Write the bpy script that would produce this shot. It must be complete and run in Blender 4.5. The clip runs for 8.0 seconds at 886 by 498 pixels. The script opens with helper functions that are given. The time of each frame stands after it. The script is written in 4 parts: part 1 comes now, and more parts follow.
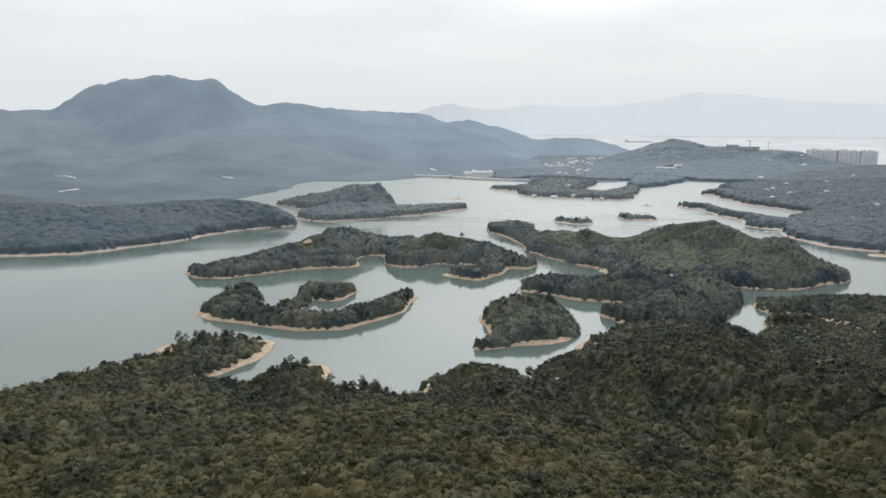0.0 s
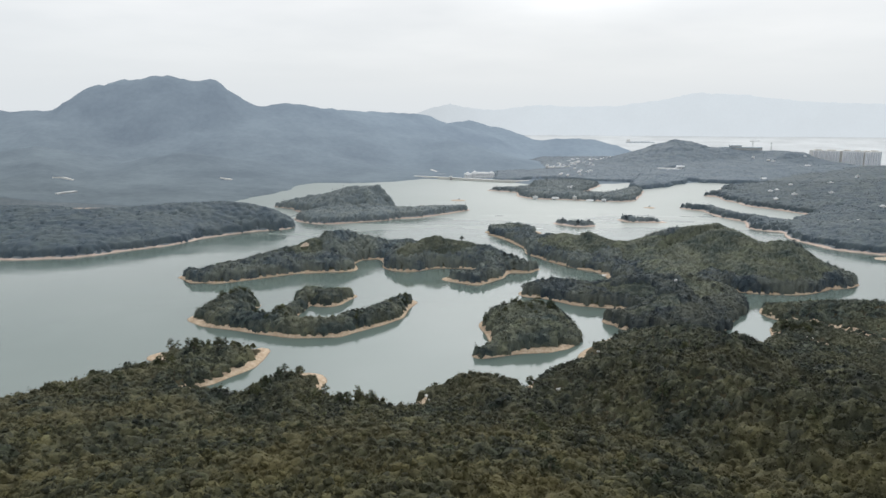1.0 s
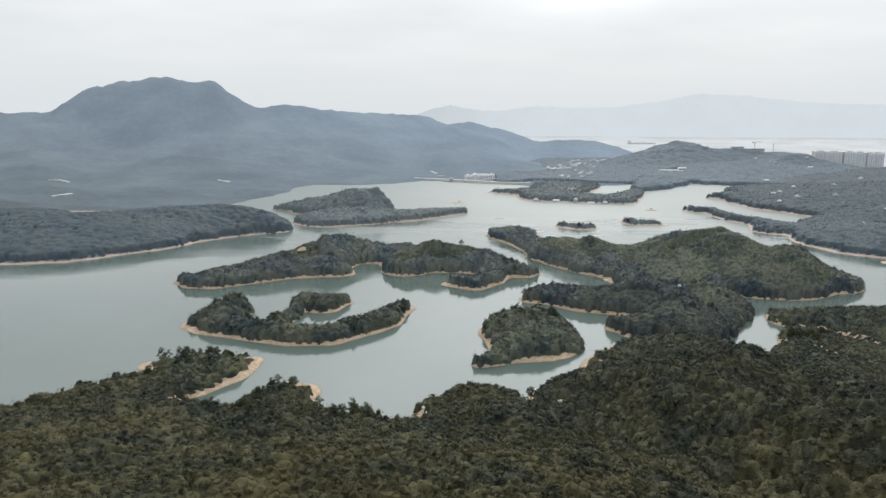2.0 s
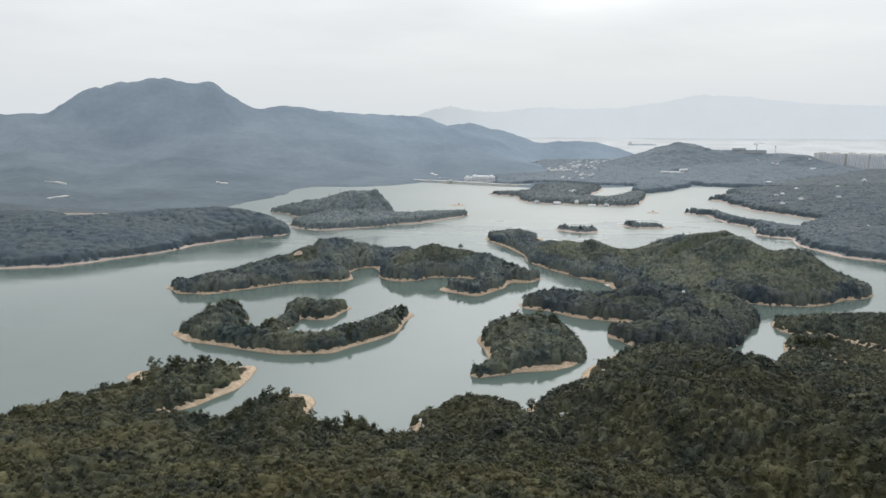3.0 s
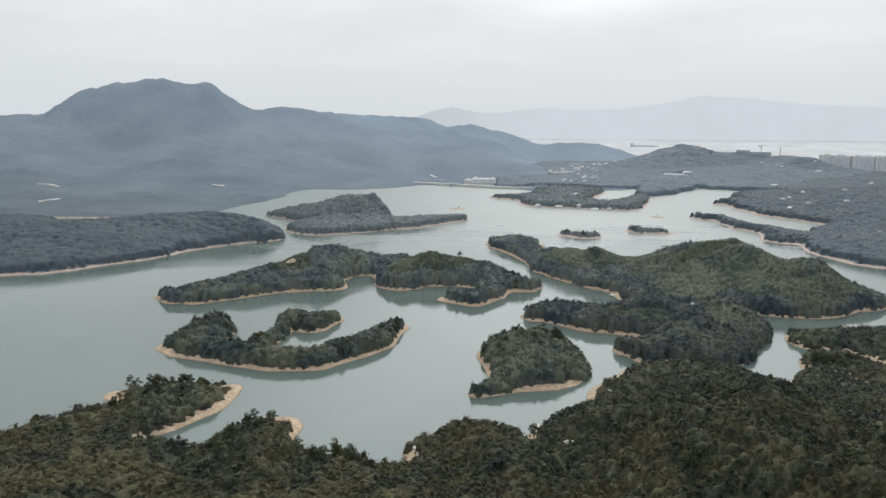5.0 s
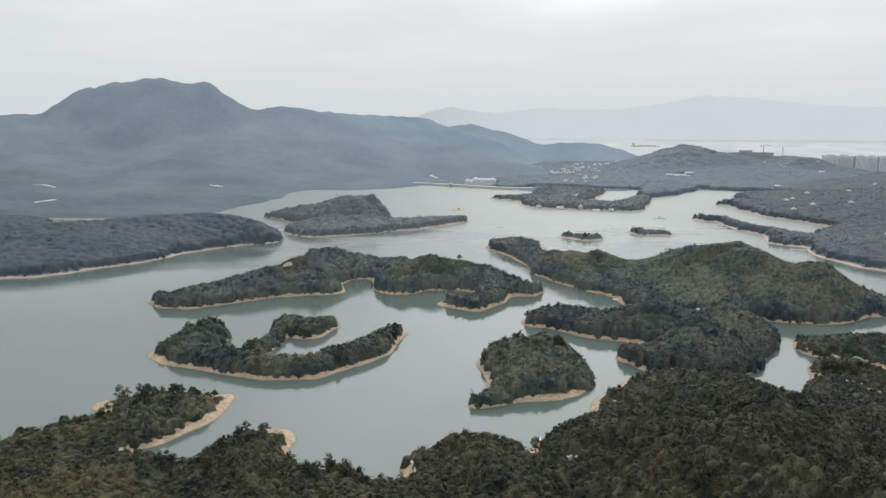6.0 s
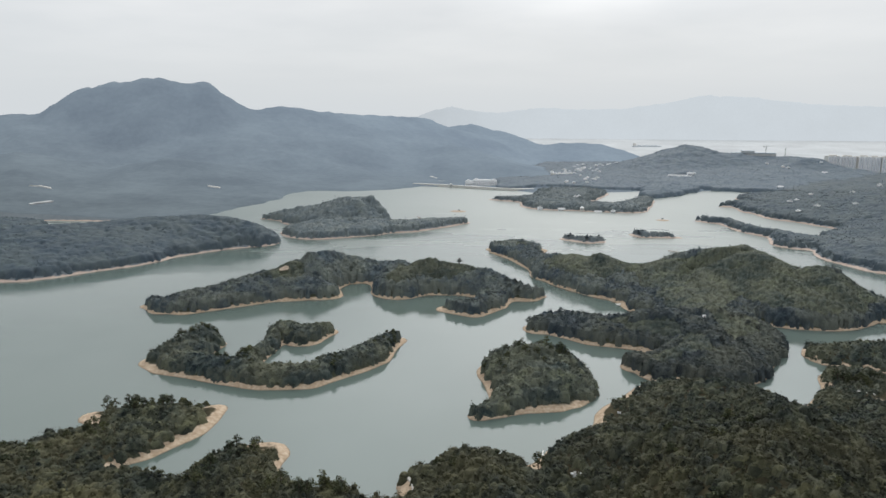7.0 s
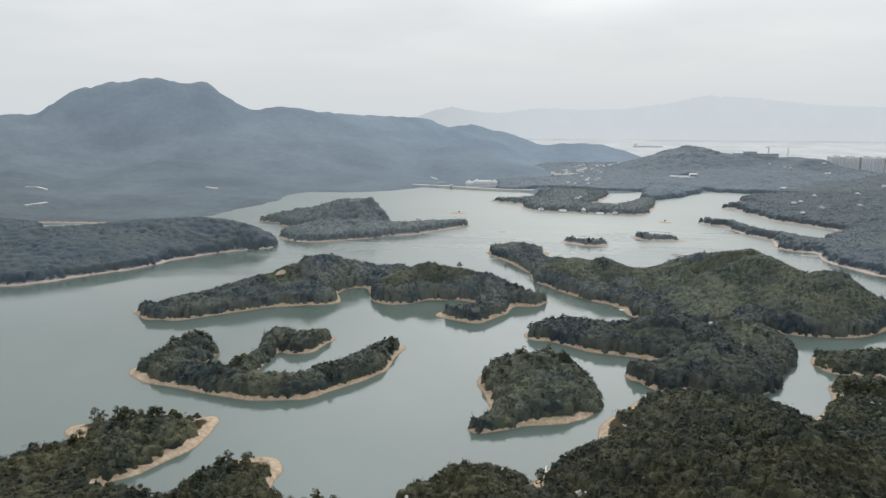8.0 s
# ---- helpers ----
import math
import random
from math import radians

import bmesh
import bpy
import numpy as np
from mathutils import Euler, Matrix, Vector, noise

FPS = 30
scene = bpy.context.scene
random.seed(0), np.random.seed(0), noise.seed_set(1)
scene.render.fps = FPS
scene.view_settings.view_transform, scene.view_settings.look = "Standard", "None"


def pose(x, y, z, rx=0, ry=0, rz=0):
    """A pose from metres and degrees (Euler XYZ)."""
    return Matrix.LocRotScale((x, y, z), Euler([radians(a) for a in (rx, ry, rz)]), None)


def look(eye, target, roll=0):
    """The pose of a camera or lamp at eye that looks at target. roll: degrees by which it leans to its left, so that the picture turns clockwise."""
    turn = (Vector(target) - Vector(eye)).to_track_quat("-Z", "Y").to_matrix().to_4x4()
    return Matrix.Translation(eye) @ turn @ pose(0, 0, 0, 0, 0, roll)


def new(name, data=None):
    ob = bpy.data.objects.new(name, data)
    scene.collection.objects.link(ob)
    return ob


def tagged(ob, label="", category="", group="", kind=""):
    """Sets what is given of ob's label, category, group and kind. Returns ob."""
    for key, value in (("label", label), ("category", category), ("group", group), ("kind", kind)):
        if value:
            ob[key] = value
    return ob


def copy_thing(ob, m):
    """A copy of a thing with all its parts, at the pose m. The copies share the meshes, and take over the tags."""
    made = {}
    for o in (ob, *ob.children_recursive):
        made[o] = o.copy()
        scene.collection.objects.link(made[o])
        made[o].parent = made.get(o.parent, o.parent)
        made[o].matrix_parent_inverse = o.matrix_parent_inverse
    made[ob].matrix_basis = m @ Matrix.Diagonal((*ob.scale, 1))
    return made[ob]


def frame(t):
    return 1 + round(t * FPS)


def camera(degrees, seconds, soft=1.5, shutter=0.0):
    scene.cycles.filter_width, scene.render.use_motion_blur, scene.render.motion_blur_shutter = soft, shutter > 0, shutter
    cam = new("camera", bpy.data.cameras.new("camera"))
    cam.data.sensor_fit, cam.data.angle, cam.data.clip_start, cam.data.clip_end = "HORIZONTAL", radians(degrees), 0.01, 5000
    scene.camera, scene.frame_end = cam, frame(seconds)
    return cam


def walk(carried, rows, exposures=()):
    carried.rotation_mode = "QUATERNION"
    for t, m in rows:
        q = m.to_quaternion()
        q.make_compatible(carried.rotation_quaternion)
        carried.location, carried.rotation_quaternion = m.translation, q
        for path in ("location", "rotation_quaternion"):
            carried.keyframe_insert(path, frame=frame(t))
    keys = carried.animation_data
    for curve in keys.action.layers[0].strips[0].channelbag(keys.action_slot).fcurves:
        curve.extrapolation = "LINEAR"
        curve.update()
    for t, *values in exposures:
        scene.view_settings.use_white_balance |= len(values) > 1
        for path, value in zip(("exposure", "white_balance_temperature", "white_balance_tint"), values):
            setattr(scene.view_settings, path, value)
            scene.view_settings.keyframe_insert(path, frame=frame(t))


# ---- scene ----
cam = camera(65.45, 8.0)
walk(cam, [
    (0, pose(0.00, 0.00, 200.00, 78.500, -0.271, 3.588)),
    (0.5, pose(0.68, 7.75, 200.55, 78.488, -0.250, 3.650)),
    (1, pose(1.30, 15.54, 201.12, 78.528, -0.227, 3.691)),
    (1.5, pose(1.86, 23.38, 201.69, 78.569, -0.199, 3.721)),
    (3, pose(3.15, 47.20, 203.45, 78.673, -0.196, 3.783)),
    (3.5, pose(3.46, 55.23, 204.05, 78.700, -0.230, 3.811)),
    (4, pose(3.70, 63.31, 204.66, 78.722, -0.256, 3.822)),
    (4.5, pose(3.89, 71.44, 205.28, 78.725, -0.256, 3.839)),
    (6, pose(4.05, 96.11, 207.19, 78.676, -0.263, 3.911)),
    (6.5, pose(3.98, 104.43, 207.85, 78.660, -0.270, 3.922)),
    (7, pose(3.85, 112.80, 208.51, 78.654, -0.278, 3.947)),
    (7.5, pose(3.65, 121.21, 209.18, 78.659, -0.279, 3.957)),
    (8, pose(3.40, 129.67, 209.86, 78.646, -0.297, 3.983)),
], exposures=[(0, 0.16), (8, -0.02)])

# ---- world, sun, exposure ----
SUN_EL, SUN_AZ = radians(42), radians(9)
world = bpy.data.worlds.new("overcast_sky")
scene.world = world
world.use_nodes = True
wn, wl = world.node_tree.nodes, world.node_tree.links
wn.clear()
w_out = wn.new("ShaderNodeOutputWorld")
w_bg = wn.new("ShaderNodeBackground")
w_bg.inputs["Strength"].default_value = 0.1
w_sky = wn.new("ShaderNodeTexSky")
w_sky.sky_type = "NISHITA"
w_sky.sun_disc = False
w_sky.sun_elevation, w_sky.sun_rotation = SUN_EL, SUN_AZ
w_sky.dust_density = 4.0
w_co = wn.new("ShaderNodeTexCoord")
w_sep = wn.new("ShaderNodeSeparateXYZ")
wl.new(w_co.outputs["Generated"], w_sep.inputs[0])
w_up = wn.new("ShaderNodeMath")
w_up.operation = "MAXIMUM"
w_up.inputs[1].default_value = 0.0
wl.new(w_sep.outputs["Z"], w_up.inputs[0])
w_den = wn.new("ShaderNodeMath")
w_den.operation = "ADD"
w_den.inputs[1].default_value = 0.12
wl.new(w_up.outputs[0], w_den.inputs[0])
w_cmb = wn.new("ShaderNodeCombineXYZ")
for axis in ("X", "Y"):
    div = wn.new("ShaderNodeMath")
    div.operation = "DIVIDE"
    wl.new(w_sep.outputs[axis], div.inputs[0])
    wl.new(w_den.outputs[0], div.inputs[1])
    wl.new(div.outputs[0], w_cmb.inputs[axis])
w_noise = wn.new("ShaderNodeTexNoise")
w_noise.inputs["Scale"].default_value = 0.75
w_noise.inputs["Detail"].default_value = 4.0
w_noise.inputs["Roughness"].default_value = 0.5
wl.new(w_cmb.outputs[0], w_noise.inputs["Vector"])
w_ramp = wn.new("ShaderNodeValToRGB")
w_ramp.color_ramp.elements[0].position = 0.32
w_ramp.color_ramp.elements[0].color = (0.695, 0.727, 0.760, 1)
w_ramp.color_ramp.elements[1].position = 0.66
w_ramp.color_ramp.elements[1].color = (0.893, 0.907, 0.925, 1)
wl.new(w_noise.outputs["Fac"], w_ramp.inputs[0])
w_hor = wn.new("ShaderNodeMapRange")
w_hor.inputs["From Min"].default_value = 0.02
w_hor.inputs["From Max"].default_value = 0.20
wl.new(w_sep.outputs["Z"], w_hor.inputs["Value"])
w_mixh = wn.new("ShaderNodeMix")
w_mixh.data_type = "RGBA"
w_mixh.inputs["A"].default_value = (0.70, 0.74, 0.77, 1)
wl.new(w_hor.outputs[0], w_mixh.inputs["Factor"])
wl.new(w_ramp.outputs[0], w_mixh.inputs["B"])
w_gain = wn.new("ShaderNodeVectorMath")
w_gain.operation = "SCALE"
w_dot = wn.new("ShaderNodeVectorMath")
w_dot.operation = "DOT_PRODUCT"
w_dot.inputs[1].default_value = (math.sin(SUN_AZ) * math.cos(SUN_EL), math.cos(SUN_AZ) * math.cos(SUN_EL), math.sin(SUN_EL))
wl.new(w_co.outputs["Generated"], w_dot.inputs[0])
w_glow = wn.new("ShaderNodeMapRange")
w_glow.interpolation_type = "SMOOTHSTEP"
for key, v in (("From Min", 0.80), ("From Max", 0.93), ("To Min", 10.0), ("To Max", 18.5)):
    w_glow.inputs[key].default_value = v
wl.new(w_dot.outputs["Value"], w_glow.inputs["Value"])
w_zen = wn.new("ShaderNodeMapRange")
w_zen.interpolation_type = "SMOOTHSTEP"
for key, v in (("From Min", 0.12), ("From Max", 0.50), ("To Min", 1.0), ("To Max", 1.15)):
    w_zen.inputs[key].default_value = v
wl.new(w_sep.outputs["Z"], w_zen.inputs["Value"])
w_mul = wn.new("ShaderNodeMath")
w_mul.operation = "MULTIPLY"
wl.new(w_glow.outputs[0], w_mul.inputs[0])
wl.new(w_zen.outputs[0], w_mul.inputs[1])
wl.new(w_mul.outputs[0], w_gain.inputs["Scale"])
wl.new(w_mixh.outputs["Result"], w_gain.inputs[0])
w_mix = wn.new("ShaderNodeMix")
w_mix.data_type = "RGBA"
w_mix.inputs["Factor"].default_value = 0.94
wl.new(w_sky.outputs[0], w_mix.inputs["A"])
wl.new(w_gain.outputs[0], w_mix.inputs["B"])
wl.new(w_mix.outputs["Result"], w_bg.inputs["Color"])
wl.new(w_bg.outputs[0], w_out.inputs["Surface"])

sun_data = bpy.data.lights.new("sun", "SUN")
sun_data.energy, sun_data.angle, sun_data.color = 1.4, radians(20), (1.0, 0.97, 0.92)
sun = new("sun", sun_data)
sun.matrix_world = look((300 * math.sin(SUN_AZ), 300 * math.cos(SUN_AZ), 300 * math.tan(SUN_EL)), (0, 0, 0))


# ---- materials ----
class Nodes:
    """A node material under construction, with its Principled shader."""

    def __init__(self, name, rough=0.8, spec=0.3):
        self.mat = bpy.data.materials.new(name)
        self.mat.use_nodes = True
        self.n, self.l = self.mat.node_tree.nodes, self.mat.node_tree.links
        self.bsdf = self.n["Principled BSDF"]
        self.bsdf.inputs["Roughness"].default_value = rough
        self.bsdf.inputs["Specular IOR Level"].default_value = spec
        self.geo = self.n.new("ShaderNodeNewGeometry")
        self.pos = self.geo.outputs["Position"]

    def noise(self, scale, detail=3.0, vec=None, rough=0.55):
        t = self.n.new("ShaderNodeTexNoise")
        t.inputs["Scale"].default_value, t.inputs["Detail"].default_value = scale, detail
        t.inputs["Roughness"].default_value = rough
        self.l.new(vec or self.pos, t.inputs["Vector"])
        return t.outputs["Fac"]

    def ramp(self, fac, *stops):
        r = self.n.new("ShaderNodeValToRGB")
        e = r.color_ramp.elements
        while len(e) < len(stops):
            e.new(0.5)
        for el, (p, c) in zip(e, stops):
            el.position, el.color = p, (*c, 1)
        self.l.new(fac, r.inputs[0])
        return r.outputs[0]

    def mix(self, fac, a, b, mode="MIX"):
        m = self.n.new("ShaderNodeMix")
        m.data_type, m.blend_type = "RGBA", mode
        for key, v in (("Factor", fac), ("A", a), ("B", b)):
            if isinstance(v, (int, float)):
                m.inputs[key].default_value = v
            elif isinstance(v, tuple):
                m.inputs[key].default_value = (*v, 1)
            else:
                self.l.new(v, m.inputs[key])
        return m.outputs["Result"]

    def span(self, value, lo, hi, to0=0.0, to1=1.0):
        m = self.n.new("ShaderNodeMapRange")
        for key, v in (("From Min", lo), ("From Max", hi), ("To Min", to0), ("To Max", to1)):
            m.inputs[key].default_value = v
        self.l.new(value, m.inputs["Value"])
        return m.outputs[0]

    def axis(self, which):
        s = self.n.new("ShaderNodeSeparateXYZ")
        self.l.new(self.pos, s.inputs[0])
        return s.outputs[which]

    def math(self, op, a, b):
        m = self.n.new("ShaderNodeMath")
        m.operation = op
        for i, v in enumerate((a, b)):
            if isinstance(v, (int, float)):
                m.inputs[i].default_value = v
            else:
                self.l.new(v, m.inputs[i])
        return m.outputs[0]

    def bump(self, height, strength, dist=0.1):
        b = self.n.new("ShaderNodeBump")
        b.inputs["Strength"].default_value, b.inputs["Distance"].default_value = strength, dist
        self.l.new(height, b.inputs["Height"])
        self.l.new(b.outputs[0], self.bsdf.inputs["Normal"])

    def done(self, color=None):
        if isinstance(color, tuple):
            self.bsdf.inputs["Base Color"].default_value = (*color, 1)
        elif color is not None:
            self.l.new(color, self.bsdf.inputs["Base Color"])
        return self.mat


def foliage(name, dark, mid, light, dry, dry_amount=0.5, tree=0.2, contrast=1.0, haze_ramp=None, scrub=None, lumps=1.0):
    """Leaves: tone by leaf clump, by crown, by stand of trees and by patch of hillside; a Y ramp paints in haze."""
    m = Nodes(name, 0.7, 0.1)
    m.bump(m.noise(1.8, 5.0, None, 0.65), lumps, 0.6)
    grain = m.math("ADD", m.math("MULTIPLY", m.geo.outputs["Random Per Island"], 0.36), m.math("MULTIPLY", m.noise(1.5, 4.0), 0.50))
    cell = m.n.new("ShaderNodeTexVoronoi")
    cell.inputs["Scale"].default_value = tree
    flat = m.n.new("ShaderNodeMapping")
    flat.inputs["Scale"].default_value = (1, 1, 0.8)
    m.l.new(m.pos, flat.inputs["Vector"])
    m.l.new(flat.outputs[0], cell.inputs["Vector"])
    tint = m.n.new("ShaderNodeSeparateColor")
    m.l.new(cell.outputs["Color"], tint.inputs[0])
    fac = m.math("ADD", grain, m.math("MULTIPLY", tint.outputs[0], 0.42))
    leaf = m.ramp(fac, (0.28, dark), (0.60, mid), (0.98, light))
    stand = m.ramp(m.noise(0.045, 4.0), (0.36, (0.56, 0.66, 0.76)), (0.50, (0.98, 0.99, 0.99)), (0.65, (1.46, 1.40, 1.18)))
    leaf = m.mix(m.span(tint.outputs[2], 0.80, 0.96, 0.0, 0.5 * contrast), leaf, tuple(v * 1.15 for v in light))
    tone = m.mix(contrast, leaf, stand, "MULTIPLY")
    patch = m.span(m.math("ADD", m.noise(0.021, 3.0), m.math("MULTIPLY", tint.outputs[1], 0.14)), 0.50, 0.71, 0.0, dry_amount)
    tone = m.mix(patch, tone, dry)
    # Distance haze painted into the leaf colour as a ramp along Y.
    if haze_ramp:
        y0, y1, *tones = haze_ramp
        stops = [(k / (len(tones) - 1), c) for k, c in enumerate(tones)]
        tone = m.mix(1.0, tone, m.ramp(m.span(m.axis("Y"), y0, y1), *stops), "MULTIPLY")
    # Leaf tone multiplied along X, lighter in the west than in the east.
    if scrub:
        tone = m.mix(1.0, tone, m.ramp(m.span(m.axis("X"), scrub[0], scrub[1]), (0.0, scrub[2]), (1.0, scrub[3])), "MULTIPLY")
    return m.done(tone)


def plain(name, color, rough=0.7, spec=0.3, vary=0.18, scale=0.8, metal=0.0):
    m = Nodes(name, rough, spec)
    m.bsdf.inputs["Metallic"].default_value = metal
    lo = tuple(c * (1 - vary) for c in color)
    hi = tuple(min(1, c * (1 + vary)) for c in color)
    c = m.ramp(m.noise(scale, 4.0), (0.3, lo), (0.7, hi))
    m.bump(m.noise(scale * 9, 3.0), 0.15, 0.05)
    return m.done(c)


def land(name, floor_a, floor_b, shore=2.3, soil_c=((0.29, 0.212, 0.140), (0.42, 0.330, 0.240), (0.57, 0.475, 0.365))):
    """Forest floor, with the bare ochre soil of the drawdown band along the water."""
    m = Nodes(name, 0.95, 0.1)
    soil = m.ramp(m.noise(0.35, 5.0), (0.25, soil_c[0]), (0.5, soil_c[1]), (0.8, soil_c[2]))
    floor_c = m.ramp(m.noise(0.12, 4.0), (0.3, floor_a), (0.7, floor_b))
    z = m.math("ADD", m.axis("Z"), m.span(m.noise(0.09, 3.0), 0.3, 0.7, -0.9, 0.9))
    wet = m.span(m.axis("Z"), 0.0, 0.45, 0.45, 1.0)
    soil = m.mix(1.0, soil, m.ramp(wet, (0.0, (0, 0, 0)), (1.0, (1, 1, 1))), "MULTIPLY")
    m.bump(m.noise(0.6, 5.0), 0.6, 0.5)
    return m.done(m.mix(m.span(z, shore - 0.3, shore + 0.4), soil, floor_c))


# Haze in the colour: leaves turn paler and bluer at the far end.
LEAF_NEAR = foliage("haze_ramped_hillside_leaves", (0.012, 0.016, 0.013), (0.036, 0.042, 0.031), (0.088, 0.095, 0.061), (0.100, 0.095, 0.051), 0.62, 0.22, 1.0, (220, 680, (0.97, 0.87, 0.67), (0.84, 0.83, 0.84), (1.22, 1.30, 1.50)), (-240, 160, (1.20, 1.18, 1.18), (0.86, 0.87, 0.90)), 0.75)
LEAF_ISLE = foliage("island_leaves", (0.025, 0.034, 0.034), (0.055, 0.068, 0.063), (0.116, 0.131, 0.105), (0.134, 0.137, 0.094), 0.65)
# Haze mixed into the base tone, and increased along Y.
LEAF_MID = foliage("haze_ramped_mid_leaves", (0.034, 0.045, 0.050), (0.062, 0.077, 0.080), (0.106, 0.125, 0.114), (0.130, 0.142, 0.110), 0.75, 0.2, 0.9, (660, 1000, (0.74, 0.73, 0.76), (1.36, 1.37, 1.50)))
LEAF_SCRUB = foliage("island_scrub", (0.036, 0.046, 0.042), (0.064, 0.077, 0.066), (0.100, 0.115, 0.090), (0.120, 0.126, 0.088), 0.6, 0.34, 0.8)
# Hill, far and shore leaves carry distance haze as paler, bluer base colours.
LEAF_HILL = foliage("haze_tinted_hill_leaves", (0.096, 0.126, 0.156), (0.101, 0.132, 0.162), (0.108, 0.139, 0.167), (0.112, 0.140, 0.160), 0.5, 0.03, 0.25, lumps=0.3)
LEAF_FAR = foliage("haze_tinted_far_leaves", (0.122, 0.147, 0.160), (0.134, 0.161, 0.172), (0.150, 0.178, 0.184), (0.158, 0.180, 0.176), 0.5, 0.1, 0.35, lumps=0.4)
LEAF_SHORE = foliage("haze_tinted_shore_leaves", (0.062, 0.082, 0.100), (0.069, 0.091, 0.109), (0.080, 0.105, 0.120), (0.090, 0.111, 0.116), 0.65, 0.1, 0.4, lumps=0.4)
LEAF_PINE = foliage("pine_leaves", (0.028, 0.036, 0.022), (0.058, 0.067, 0.038), (0.100, 0.108, 0.058), (0.078, 0.076, 0.040), 0.4, 0.3)
LAND_NEAR = land("forest_floor", (0.024, 0.023, 0.014), (0.060, 0.052, 0.030), 3.2)
LAND_ISLE = land("island_ground", (0.040, 0.046, 0.034), (0.065, 0.070, 0.048))
# Soil and floor lightened and greyed to stand in for haze.
LAND_FAR = land("haze_tinted_far_ground", (0.14, 0.165, 0.18), (0.17, 0.195, 0.21), 1.9, ((0.38, 0.30, 0.255), (0.48, 0.39, 0.330), (0.58, 0.49, 0.42)))
BARK = plain("bark", (0.10, 0.085, 0.07), 0.9, 0.1)


def water_material(name, body, deep):
    """Turbid lake water: nearly still in the sheltered coves, ruffled by wind on the open reach."""
    m = Nodes(name, 0.05, 0.5)
    m.bsdf.inputs["IOR"].default_value = 1.7
    streak = m.n.new("ShaderNodeMapping")
    streak.inputs["Scale"].default_value = (1.0, 2.6, 1.0)
    m.l.new(m.pos, streak.inputs["Vector"])
    gust = m.math("ADD", m.axis("Y"), m.span(m.noise(0.006, 3.0, streak.outputs[0]), 0.3, 0.7, -220.0, 220.0))
    m.l.new(m.span(gust, 800, 1350, 0.02, 0.34), m.bsdf.inputs["Roughness"])
    b = m.n.new("ShaderNodeBump")
    b.inputs["Distance"].default_value = 0.12
    m.l.new(m.span(gust, 800, 1350, 0.08, 0.30), b.inputs["Strength"])
    m.l.new(m.noise(0.9, 3.0, streak.outputs[0]), b.inputs["Height"])
    m.l.new(b.outputs[0], m.bsdf.inputs["Normal"])
    return m.done(m.ramp(m.noise(0.004, 3.0), (0.3, deep), (0.7, body)))


WATER = water_material("lake_water", (0.118, 0.152, 0.139), (0.094, 0.128, 0.114))


def haze_glow_material(name, color, glow, strength, near=1.0, west=0.9, east=1.25):
    """Hills so far off that they stand as a backdrop; emission stands in for haze, more with distance and towards the
    sun.
    """
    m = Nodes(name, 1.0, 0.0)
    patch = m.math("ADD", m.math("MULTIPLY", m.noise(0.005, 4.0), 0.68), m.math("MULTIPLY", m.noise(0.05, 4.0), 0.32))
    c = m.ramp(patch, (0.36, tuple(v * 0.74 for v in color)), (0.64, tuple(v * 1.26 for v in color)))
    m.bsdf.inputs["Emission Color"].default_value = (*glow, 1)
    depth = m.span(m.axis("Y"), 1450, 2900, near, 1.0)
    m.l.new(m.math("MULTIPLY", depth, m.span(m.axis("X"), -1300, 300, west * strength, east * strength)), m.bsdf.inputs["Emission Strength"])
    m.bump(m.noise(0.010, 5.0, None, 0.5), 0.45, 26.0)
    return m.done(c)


# Sea, mountains and islands emit a bluish glow in place of haze.
SEA = haze_glow_material("haze_glow_sea", (0.22, 0.23, 0.235), (0.90, 0.95, 0.98), 0.31)
DIST_LAND = haze_glow_material("haze_glow_mountains", (0.090, 0.106, 0.108), (0.53, 0.68, 0.90), 0.290, 0.36, 0.9, 1.0)
DIST_ISLE = haze_glow_material("haze_glow_islands", (0.05, 0.055, 0.06), (0.82, 0.89, 0.945), 0.55)


# ---- geometry helpers ----
def mesh_np(name, verts, faces, mat, smooth=False):
    """A mesh from an array of vertices and one of faces with the same number of corners."""
    me = bpy.data.meshes.new(name)
    n, k = faces.shape
    me.vertices.add(len(verts))
    me.vertices.foreach_set("co", np.asarray(verts, np.float32).ravel())
    me.loops.add(n * k)
    me.loops.foreach_set("vertex_index", faces.astype(np.int32).ravel())
    me.polygons.add(n)
    me.polygons.foreach_set("loop_start", np.arange(0, n * k, k, dtype=np.int32))
    me.polygons.foreach_set("use_smooth", np.full(n, smooth))
    me.materials.append(mat)
    me.update(calc_edges=True)
    me.validate()
    return me


def hashed(ix, iy, seed):
    h = np.sin(ix * 127.1 + iy * 311.7 + seed * 74.7) * 43758.5453
    return h - np.floor(h)


def fbm(x, y, scale, octaves=4, seed=0):
    """Value noise from -1 to 1 over the plan; scale is the size of its largest lumps in metres."""
    out, amp, total = np.zeros_like(x), 1.0, 0.0
    for o in range(octaves):
        u, v = x / scale + 37.0 * o, y / scale - 11.0 * o
        iu, iv = np.floor(u), np.floor(v)
        fu, fv = u - iu, v - iv
        fu, fv = fu * fu * (3 - 2 * fu), fv * fv * (3 - 2 * fv)
        a, b = hashed(iu, iv, seed), hashed(iu + 1, iv, seed)
        c, d = hashed(iu, iv + 1, seed), hashed(iu + 1, iv + 1, seed)
        out += amp * (2 * ((a * (1 - fu) + b * fu) * (1 - fv) + (c * (1 - fu) + d * fu) * fv) - 1)
        total += amp
        amp, scale = amp * 0.5, scale * 0.5
    return out / total


